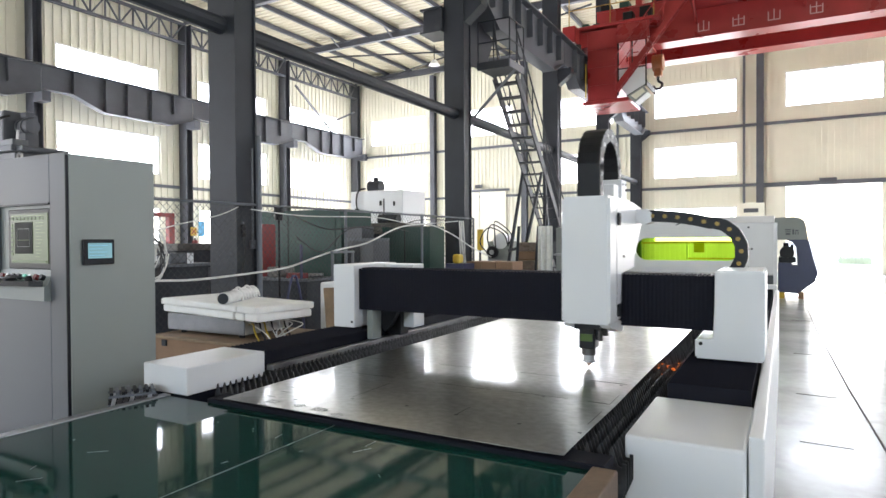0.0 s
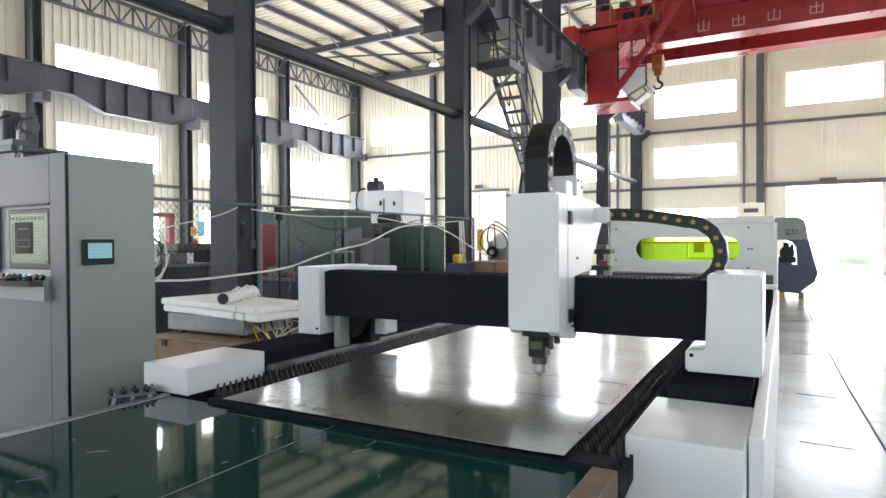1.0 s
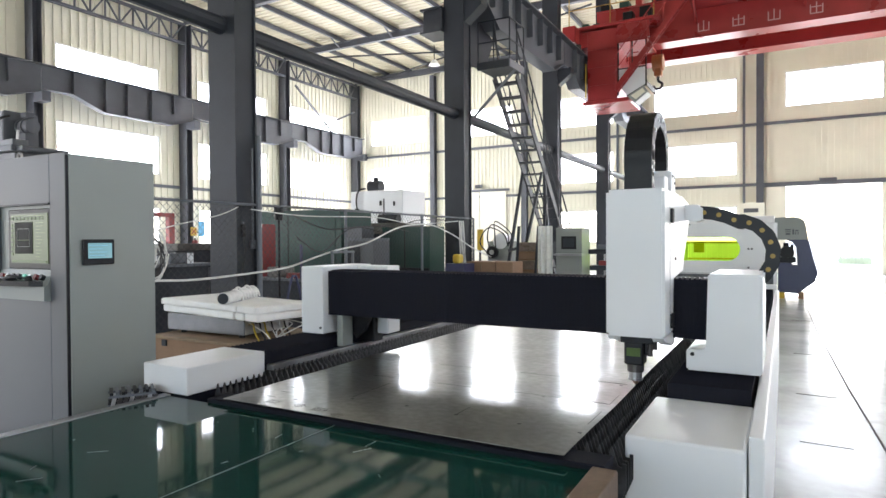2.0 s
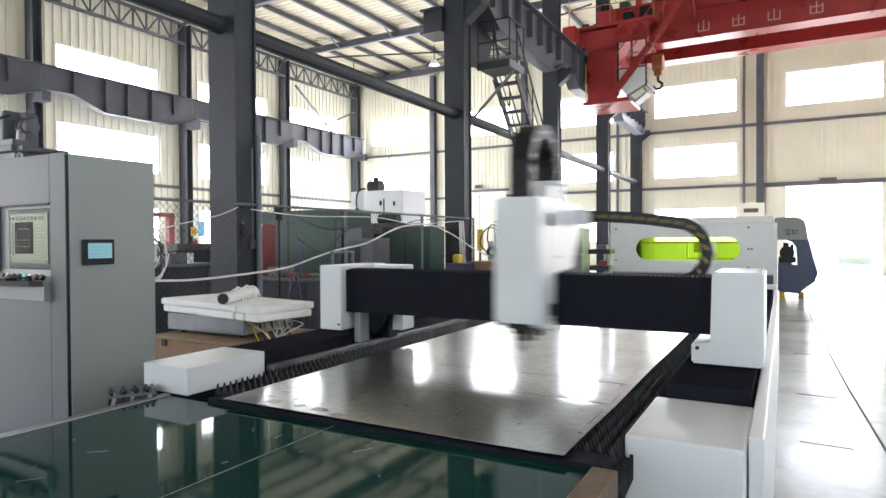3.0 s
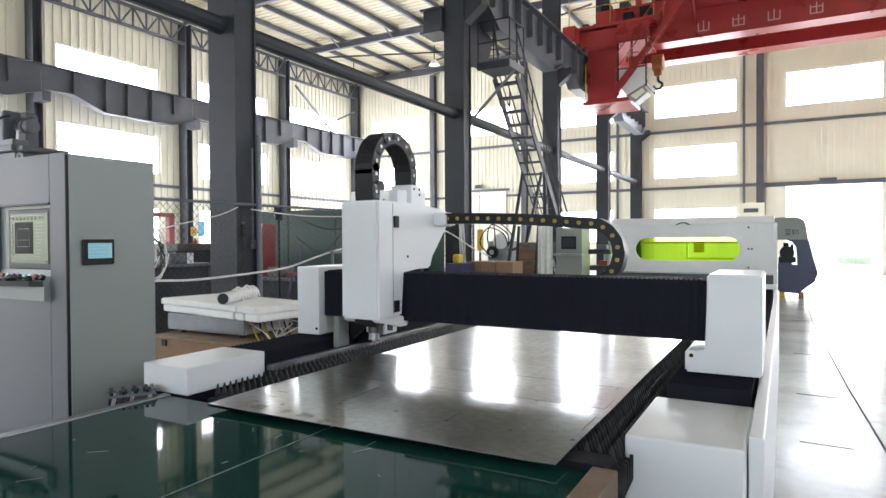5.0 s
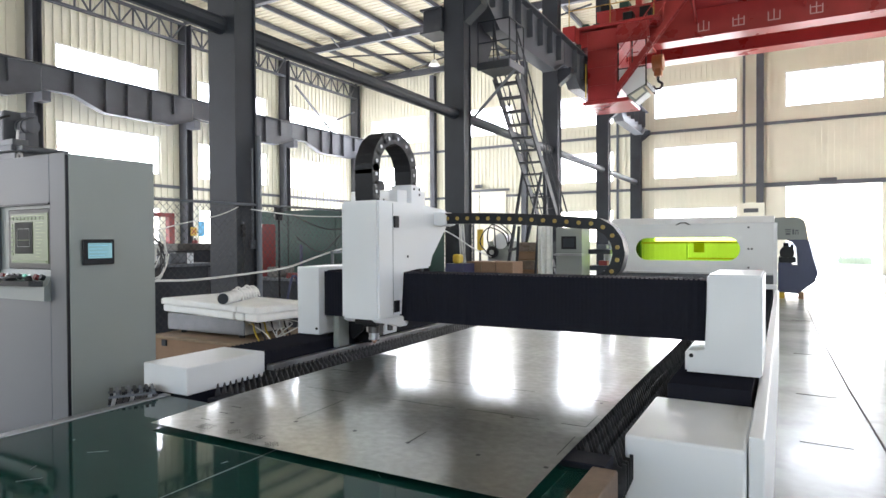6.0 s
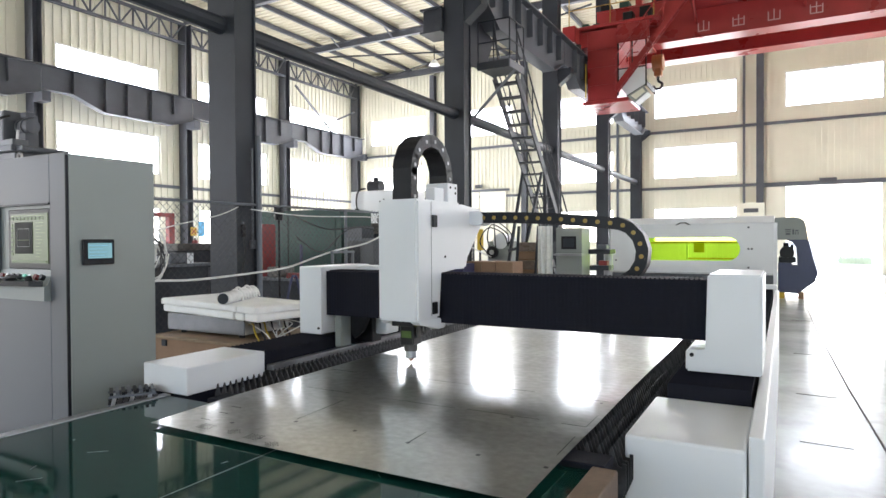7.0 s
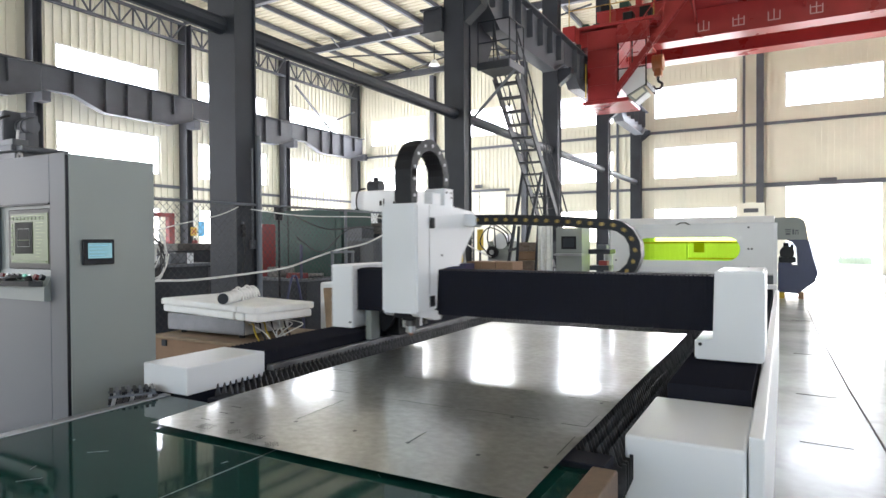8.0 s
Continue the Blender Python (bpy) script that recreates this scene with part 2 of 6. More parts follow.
def wall(name, axis, inner, outer, u0, u1, z1, holes, label, step=0.3):
    bm, ribs = bmesh.new(), bmesh.new()
    sign = 1 if inner > outer else -1
    def solid(a, b, c, d):
        if axis == "x":
            bx(bm, min(inner, outer), max(inner, outer), a, b, c, d)
        else:
            bx(bm, a, b, min(inner, outer), max(inner, outer), c, d)
    pierced(u0, u1, 0, z1, holes, solid)
    ob = part(name, bm, CREAM)
    tagged(ob, label, "wall", kind="structure")
    u = u0 + 0.15
    while u < u1:
        here = [h for h in holes if h[0] < u + 0.03 and u - 0.03 < h[1]]
        def rib(a, b, c, d):
            i, o = sorted((inner + sign * 0.045, inner - sign * 0.002))
            if axis == "x":
                bx(ribs, i, o, u - 0.025, u + 0.025, c, d)
            else:
                bx(ribs, u - 0.025, u + 0.025, i, o, c, d)
        pierced(u - 0.02, u + 0.02, 0, z1, [(u - 9, u + 9, h[2], h[3]) for h in here], rib)
        u += step
    r = part("panel_ribs", ribs, CREAM, ob)
    tagged(r, kind="stuff")
    return ob


TIERS = [(1.3, 2.85), (4.2, 5.65), (6.95, 8.42)]
W_WIN = [(-11.6, -7.5), (-5.6, -1.5), (0.4, 4.5), (6.4, 10.5), (12.4, 16.5), (18.4, 22.5), (24.15, 28.2)]
N_WIN = [(-21.2, -17.5), (-15.9, -12.3), (-10.6, -7.1), (-5.27, -1.8), (0.03, 3.44), (5.4, 8.85)]
w_holes = [(a, b, c, d) for a, b in W_WIN for c, d in ((4.2, 5.77), (7.0, 8.5), (1.3, 2.85))]
n_holes = [(a, b, c, d) for i, (a, b) in enumerate(N_WIN) for c, d in TIERS if not (i in (1, 4) and c < 5)]
DOOR = (0.06, 3.36, 0.0, 3.62)
wall("wall_west", "x", X_W, X_W - 0.15, Y_S, Y_N, Z_LOW + 0.4, w_holes, "cream ribbed metal cladding wall with two rows of windows")
wall("wall_north", "y", Y_N, Y_N + 0.15, X_W - 0.15, X_E + 0.15, Z_HIGH, n_holes + [DOOR], "cream ribbed metal cladding end wall with windows and a gateway", 0.22)
# east and south walls are out of view; their openings are added for light
e_holes = [(a, b, c, d) for a, b in W_WIN for c, d in ((4.2, 5.77), (7.0, 8.5))]
wall("wall_east", "x", X_E, X_E + 0.15, Y_S, Y_N, Z_HIGH, e_holes, "cream ribbed metal cladding wall", 0.6)
s_holes = [(a, b, 4.2, 5.7) for a, b in N_WIN] + [(-3.5, 3.5, 0, 4.5)]
wall("wall_south", "y", Y_S, Y_S - 0.15, X_W - 0.15, X_E + 0.15, Z_HIGH, s_holes, "unseen cream ribbed cladding wall with an added gateway", 0.6)


def window(axis, plane, a, b, c, d, name):
    """A framed light in a wall."""
    bm = bmesh.new()
    f = 0.05
    for u0, u1, v0, v1 in ((a, b, c, c + f), (a, b, d - f, d), (a, a + f, c + f, d - f), (b - f, b, c + f, d - f)):
        if axis == "x":
            bx(bm, plane - 0.04, plane + 0.04, u0, u1, v0, v1)
        else:
            bx(bm, u0, u1, plane - 0.04, plane + 0.04, v0, v1)
    t = part(name, bm, WHITE)
    tagged(t, "white-framed translucent factory window, blown out by daylight", "window", kind="structure")
    g = bmesh.new()
    if axis == "x":
        bx(g, plane - 0.004, plane + 0.004, a + f, b - f, c + f, d - f)
    else:
        bx(g, a + f, b - f, plane - 0.004, plane + 0.004, c + f, d - f)
    p = part("pane", g, GLASS, t)
    p.visible_shadow = False


k = 0
for a, b, c, d in w_holes:
    k += 1
    if a > 5:
        window("x", X_W - 0.07, a, b, c, d, "window_%d" % k)
    window_lamp("daylight", (X_W - 0.14, (a + b) / 2, (c + d) / 2), (0, (a + b) / 2, (c + d) / 2), b - a, d - c)
for a, b, c, d in n_holes:
    k += 1
    window("y", Y_N + 0.07, a, b, c, d, "window_%d" % k)
    window_lamp("daylight", ((a + b) / 2, Y_N + 0.14, (c + d) / 2), ((a + b) / 2, 0, (c + d) / 2), b - a, d - c)
# fill light for the near side, through the added east and south openings
for a, b, c, d in e_holes:
    window_lamp("daylight", (X_E + 0.14, (a + b) / 2, (c + d) / 2), (0, (a + b) / 2, (c + d) / 2), b - a, d - c, WINDOW_LIGHT * 0.3)
for a, b, c, d in s_holes:
    window_lamp("daylight", ((a + b) / 2, Y_S - 0.14, (c + d) / 2), ((a + b) / 2, 0, (c + d) / 2), b - a, d - c, WINDOW_LIGHT * (0.08 if c == 0 else 0.15))
window_lamp("daylight", (1.71, Y_N + 0.3, 1.81), (1.71, 0, 1.81), 3.3, 3.6)

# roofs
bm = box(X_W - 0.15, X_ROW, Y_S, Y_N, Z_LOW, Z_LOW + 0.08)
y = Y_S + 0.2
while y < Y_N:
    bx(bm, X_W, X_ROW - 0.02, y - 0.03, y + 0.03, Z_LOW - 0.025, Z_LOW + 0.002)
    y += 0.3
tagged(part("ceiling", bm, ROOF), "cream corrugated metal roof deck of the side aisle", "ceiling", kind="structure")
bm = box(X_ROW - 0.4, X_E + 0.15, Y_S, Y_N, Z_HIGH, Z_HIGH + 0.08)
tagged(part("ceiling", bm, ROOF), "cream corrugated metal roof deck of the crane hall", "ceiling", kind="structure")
bm = box(X_ROW - 0.4, X_ROW - 0.3, Y_S, Y_N, Z_LOW + 0.08, Z_HIGH)
tagged(part("wall_clerestory", bm, CREAM), "cream metal strip between the two roofs", "wall", kind="structure")

# rafters and purlins of the side aisle
for y in BAYS:
    ym = min(y, Y_N - 0.2)
    bm = bmesh.new()
    bx(bm, X_W + 0.3, X_ROW - 0.3, ym - 0.09, ym + 0.09, 10.6, 10.63)
    bx(bm, X_W + 0.3, X_ROW - 0.3, ym - 0.09, ym + 0.09, 10.86, 10.89)
    bx(bm, X_W + 0.3, X_ROW - 0.3, ym - 0.012, ym + 0.012, 10.63, 10.86)
    tagged(part("rafter", bm, STEEL_BLUE), "grey steel rafter spanning the side aisle", "roof beam", "rafters", "structure")
for i in range(11):
    x = X_W + 1.0 + i * 1.5
    bm = box(x - 0.05, x + 0.05, Y_S, Y_N, 10.89, 11.07)
    tagged(part("purlin", bm, STEEL_BLUE), "thin grey steel purlin below the roof", "purlin", "purlins", "structure")

# inner row of columns
for y in BAYS:
    c = thing("steel_column", (X_ROW, y, 0), "tall dark grey-blue steel column bolted to the floor", "column", "inner columns", "structure")
    bm = bmesh.new()
    bx(bm, X_ROW - 0.23, X_ROW + 0.23, y - 0.17, y - 0.145, 0.03, Z_LOW + 1)
    bx(bm, X_ROW - 0.23, X_ROW + 0.23, y + 0.145, y + 0.17, 0.03, Z_LOW + 1)
    bx(bm, X_ROW - 0.20, X_ROW + 0.20, y - 0.145, y + 0.145, 0.03, Z_LOW + 1)
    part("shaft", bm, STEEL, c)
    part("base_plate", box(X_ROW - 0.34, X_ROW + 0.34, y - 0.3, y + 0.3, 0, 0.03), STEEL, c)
    bm = slab(bmesh.new(), [(X_ROW + 0.23, 5.95), (X_ROW + 0.62, 6.25), (X_ROW + 0.62, 6.42), (X_ROW + 0.23, 6.42)], "y", y - 0.14, y + 0.14)
    part("bracket", bm, STEEL, c)
# outer row of columns
for y in BAYS:
    ym = min(y + 0.05, Y_N - 0.2)
    c = thing("steel_column", (X_W + 0.3, ym, 0), "slim grey steel wall column", "column", "wall columns", "structure")
    bm = bmesh.new()
    bx(bm, X_W + 0.03, X_W + 0.5, ym - 0.15, ym - 0.13, 0, 10.6)
    bx(bm, X_W + 0.03, X_W + 0.5, ym + 0.13, ym + 0.15, 0, 10.6)
    bx(bm, X_W + 0.2, X_W + 0.24, ym - 0.13, ym + 0.13, 0, 10.6)
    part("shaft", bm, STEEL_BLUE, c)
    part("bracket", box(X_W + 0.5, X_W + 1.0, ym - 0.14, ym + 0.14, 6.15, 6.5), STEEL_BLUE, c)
# end wall posts
for x in (-16.9, -11.55, -0.9, 4.4, 9.7):
    bm = bmesh.new()
    bx(bm, x - 0.14, x + 0.14, Y_N - 0.3, Y_N - 0.28, 0, 10.5)
    bx(bm, x - 0.14, x + 0.14, Y_N - 0.05, Y_N - 0.03, 0, 10.5)
    bx(bm, x - 0.02, x + 0.02, Y_N - 0.28, Y_N - 0.05, 0, 10.5)
    tagged(part("wall_post", bm, STEEL_BLUE), "slim grey steel post against the end wall", "post", "end wall posts", "structure")
for x in (-1.52, -6.9):
    tagged(part("wall_trim", box(x - 0.05, x + 0.05, Y_N - 0.09, Y_N - 0.046, 0.0, 12.5), STEEL_LIGHT), "thin grey flashing strip on the end wall", "trim", "wall trims", "structure")
# rails on the end wall
for z in (3.75, 6.32):
    bm = box(X_W + 0.6, X_E - 0.1, Y_N - 0.1, Y_N - 0.024, z - 0.06, z + 0.06)
    tagged(part("wall_rail", bm, STEEL_LIGHT), "thin grey girt along the end wall", "girt", "wall girts", "structure")
for z in (3.75,):
    bm = box(X_W + 0.024, X_W + 0.1, Y_S, Y_N - 0.2, z - 0.06, z + 0.06)
    tagged(part("wall_rail", bm, STEEL_LIGHT), "thin grey girt along the long wall", "girt", "wall girts", "structure")
# tie along the inner columns
bm = bmesh.new()
for a, b in zip(BAYS, BAYS[1:]):
    rod(bm, (X_ROW, a + 0.17, 4.08), (X_ROW, b - 0.17, 4.08), 0.11, 12)
tagged(part("tie_beam", bm, STEEL), "round grey steel tie between the columns", "tie beam", kind="structure")

# crane runway on the inner row
rw = thing("runway_girder", (-5.62, 11, 6.42), "deep grey crane runway girder with stiffeners", "crane runway", kind="structure")
st = mesh_of("stiffener", bx(bmesh.new(), 0.012, 0.16, -0.008, 0.008, 0.0, 0.70), STEEL_BLUE)
for a, b in zip(BAYS, BAYS[1:]):
    pts = [(a, 6.46), (a + 0.3, 6.44), (a + 0.95, 6.06), (b - 1.3, 6.06), (b - 0.55, 6.40), (b - 0.02, 6.42), (b - 0.02, 7.22), (a, 7.22)]
    part("web", slab(bmesh.new(), pts, "x", -5.63, -5.61), STEEL_BLUE, rw)
    bm = bmesh.new()
    for p, q in zip(pts[:6], pts[1:6]):
        bar(bm, (-5.62, p[0], p[1]), (-5.62, q[0], q[1]), 0.36, 0.028)
    bx(bm, -5.80, -5.44, a, b, 7.22, 7.25)
    part("flange", bm, STEEL_BLUE, rw)
    for i in range(1, 8):
        shared("stiffener", st, (-5.62, a + i * 0.75, 6.48), rw)
part("rail", box(-5.66, -5.58, Y_S + 0.1, Y_N - 0.1, 7.25, 7.33), CHROME, rw)
# fish-bellied runway on the wall row
rw = thing("runway_girder", (X_W + 0.8, 11, 6.5), "grey crane runway girder with tapered ends and stiffeners", "crane runway", kind="structure")
for a, b in zip(BAYS, BAYS[1:]):
    pts = [(a, 6.58), (a + 1.0, 6.56), (a + 2.1, 6.14), (b - 2.1 + 1.0, 6.14), (b - 0.02, 6.50), (b - 0.02, 7.35), (a, 7.35)]
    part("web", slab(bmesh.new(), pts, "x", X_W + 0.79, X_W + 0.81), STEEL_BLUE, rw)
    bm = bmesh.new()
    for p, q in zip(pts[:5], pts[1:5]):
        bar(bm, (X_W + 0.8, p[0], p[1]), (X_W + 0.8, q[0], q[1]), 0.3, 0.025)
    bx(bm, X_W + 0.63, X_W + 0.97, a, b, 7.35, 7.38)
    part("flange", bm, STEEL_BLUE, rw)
    short = mesh_of("stiffener", bx(bmesh.new(), 0.012, 0.14, -0.01, 0.01, 0.0, 0.75), STEEL_BLUE)
    tall = mesh_of("stiffener", bx(bmesh.new(), 0.012, 0.14, -0.01, 0.01, 0.0, 1.17), STEEL_BLUE)
    for i in range(1, 6):
        deep = i in (2, 3, 4)
        shared("stiffener", tall if deep else short, (X_W + 0.8, a + i + (0.15 if i == 2 else 0), 6.17 if deep else 6.59), rw)
# lattice eaves girder
for a, b in zip(BAYS, BAYS[1:]):
    t = thing("lattice_girder", (X_W + 0.5, a, 9.7), "grey steel lattice girder under the eaves", "truss", "eaves girders", "structure")
    for z in (9.72, 10.5):
        part("chord", box(X_W + 0.42, X_W + 0.54, a + 0.15, b - 0.15, z - 0.05, z + 0.05), STEEL_BLUE, t)
    n = 10
    bm = bmesh.new()
    for i in range(n):
        y0, y1 = a + 0.2 + (b - a - 0.4) * i / n, a + 0.2 + (b - a - 0.4) * (i + 1) / n
        bar(bm, (X_W + 0.48, y0, 9.72), (X_W + 0.48, y0, 10.5), 0.05, 0.05)
        lo, hi = (9.72, 10.5) if i % 2 else (10.5, 9.72)
        bar(bm, (X_W + 0.48, y0, lo), (X_W + 0.48, y1, hi), 0.05, 0.05)
    tagged(part("lattice", bm, STEEL_BLUE, t), kind="stuff")

# ---------- laser cutting machine ----------
def machine_bed():
    m = thing("laser_machine_bed", (-1.345, 4.5, 0), "white laser cutting machine bed with dark toothed slats", "cutting machine", kind="")
    # frame sides
    for s, x0, x1 in ((0, -2.69, -2.306), (1, -0.45, -0.07)):
        part("side_frame", box(x0, x1, 2.66 if s else 2.345, 8.2, 0.0, 0.70, 0.01), WHITE, m)
    part("right_skirt", box(-0.095, -0.05, 2.1, 8.2, 0.0, 0.84, 0.006), WHITE, m)
    part("end_frame", box(-2.20, -0.47, 1.838, 1.95, 0.0, 0.768, 0.003, 1), BLACK, m, "black steel end frame")
    part("bed_floor", box(-2.30, -0.45, 2.05, 8.0, 0.30, 0.34), DARKMETAL, m)
    part("far_frame", box(-2.63, -0.07, 8.2, 8.35, 0.0, 0.9, 0.01), WHITE, m)
    # end covers
    part("end_cover", box(-2.665, -2.36, 1.86, 2.34, 0.752, 0.88, 0.006), WHITE, m, "white sheet-metal end cover")
    part("end_cover", box(-0.465, -0.10, 2.08, 2.65, 0.0, 0.80, 0.01), WHITE, m, "white sheet-metal end cover")
    part("cover_base", box(-2.64, -2.375, 1.88, 2.335, 0.0, 0.751), BLACK, m)
    # rail covers in black bellows
    for x0, x1 in ((-2.68, -2.39), (-0.42, -0.11)):
        part("bellows", folded(x0, x1, 2.35 if x0 < -1 else 2.66, 8.1, 0.70, 0.872 if x0 < -1 else 0.858), BLACK, m, "black folded bellows over the rail")
    # left guide rail
    part("rail_bed", box(-2.375, -2.306, 2.36, 8.1, 0.70, 0.778), DARKMETAL, m)
    part("guide_rail", box(-2.37, -2.325, 2.36, 8.1, 0.7785, 0.806, 0.003), CHROME, m, "worn grey metal guide strip")
    # slats
    bm = bmesh.new()
    n = 46
    w = 1.84 / n
    pts = [(-2.30, 0.60)]
    for i in range(n):
        a = -2.30 + w * i
        free = a < -2.12 or a > -0.60
        top, low = (0.798, 0.745) if a < -2.12 else (0.788, 0.730) if a > -0.60 else (0.778, 0.728)
        pts += [(a, low), (a + w * 0.42, top), (a + w * 0.52, top), (a + w * 0.96, low)] if free else [(a, low), (a + w * 0.5, top), (a + w * 0.98, low)]
    pts += [(-0.46, 0.728), (-0.448, 0.728), (-0.448, 0.74), (-0.436, 0.74), (-0.436, 0.66), (-0.46, 0.60)]
    slab(bm, pts[::-1], "y", -0.002, 0.002)
    me = mesh_of("slat", bm, SLATM)
    y = 1.97
    while y < 7.9:
        tilt = Matrix.Rotation(random.uniform(-0.004, 0.004), 4, "Z")
        shared("slat", me, (-1.33, y, random.uniform(-0.006, 0.0)), m, tilt @ Matrix.Translation((1.33, 0, 0)))
        y += 0.036
    return m


def folded(x0, x1, y0, y1, z0, z1, pitch=0.03):
    """Accordion cover: ridges across its length."""
    bm = bmesh.new()
    n = int((y1 - y0) / pitch)
    pts = [(y0, z0)]
    for i in range(n):
        a = y0 + (y1 - y0) * i / n
        pts += [(a, z1), (a + pitch * 0.5, z1 - 0.014)]
    pts += [(y1, z1), (y1, z0)]
    return slab(bm, pts, "x", x0, x1)


bed = machine_bed()


def beam_bellows(x0, x1):
    bm = bmesh.new()
    n = int((x1 - x0) / 0.02)
    front = []
    for i in range(n + 1):
        a = x0 + (x1 - x0) * i / n
        front += [(a, 0.0), (a + 0.010, 0.0012)]
    pts = front + [(x1, 0.13), (x0, 0.13)]
    return slab(bm, pts, "z", 0.0, 1.0)


def make_gantry():
    g = thing("laser_gantry", (0, 0, 0), "white and black moving gantry beam of the laser cutter", "gantry")
    part("left_leg", box(-2.60, -2.432, 0.0, 0.5, 0.888, 1.296, 0.006), WHITE, g)
    part("left_plate", box(-2.43, -2.19, 0.34, 0.48, 0.86, 1.29, 0.008), WHITE, g)
    bm = slab(bmesh.new(), [(-0.29, 1.297), (-0.29, 0.965), (-0.378, 0.965), (-0.378, 0.872), (-0.078, 0.872), (-0.078, 1.297)], "y", 0.0, 0.5)
    bmesh.ops.bevel(bm, geom=list(bm.edges), offset=0.008, segments=2, affect="EDGES")
    part("right_leg", bm, WHITE, g)
    part("right_foot", box(-0.36, -0.13, 0.06, 0.44, 0.860, 0.872), PLASTIC, g)
    part("left_foot", box(-2.56, -2.42, 0.06, 0.44, 0.874, 0.888), PLASTIC, g)
    part("rail_shoe", box(-2.375, -2.33, 0.06, 0.16, 0.81, 1.0, 0.004, 1), CABGREY, g, "pale grey rail shoe")
    part("rail_shoe", box(-2.375, -2.27, 0.30, 0.40, 0.81, 1.0, 0.004, 1), PLASTIC, g)
    part("drive_bracket", slab(bmesh.new(), [(-2.36, 1.0), (-2.36, 0.90), (-2.31, 0.85), (-2.25, 0.90), (-2.20, 1.0)], "y", 0.17, 0.20), PLASTIC, g)
    part("chain_tray", box(-2.38, -0.31, 0.37, 0.53, 1.165, 1.188), DARKMETAL, g)
    part("tray_lip", box(-2.38, -0.31, 0.531, 0.536, 1.165, 1.215), ALU, g)
    part("bolt", rod(bmesh.new(), (-2.45, 0.0, 0.925), (-2.45, -0.005, 0.925), 0.008, 10), PLASTIC, g)
    part("bolt", rod(bmesh.new(), (-0.352, 0.002, 0.945), (-0.352, -0.006, 0.945), 0.009, 10), PLASTIC, g)
    bm = beam_bellows(-2.430, -0.30)
    for v in bm.verts:
        v.co = Vector((v.co.x, 0.05 + v.co.y, 1.002 + v.co.z * 0.266))
    part("beam_cover", bm, BLACK, g, "black folded bellows over the beam")
    part("beam", box(-2.385, -0.30, 0.185, 0.36, 1.01, 1.195), DARKMETAL, g)
    top = bmesh.new()
    for i in range(100):
        x = -2.415 + i * 0.021
        slab(top, [(x, 1.262), (x + 0.0165, 1.262), (x + 0.009, 1.276)], "y", 0.056, 0.178)
    tagged(part("cover_folds", top, BLACK, g), kind="stuff")
    return g


gantry = make_gantry()
X_FACE = -1.859   # the carriage's side face when it stands at its own zero


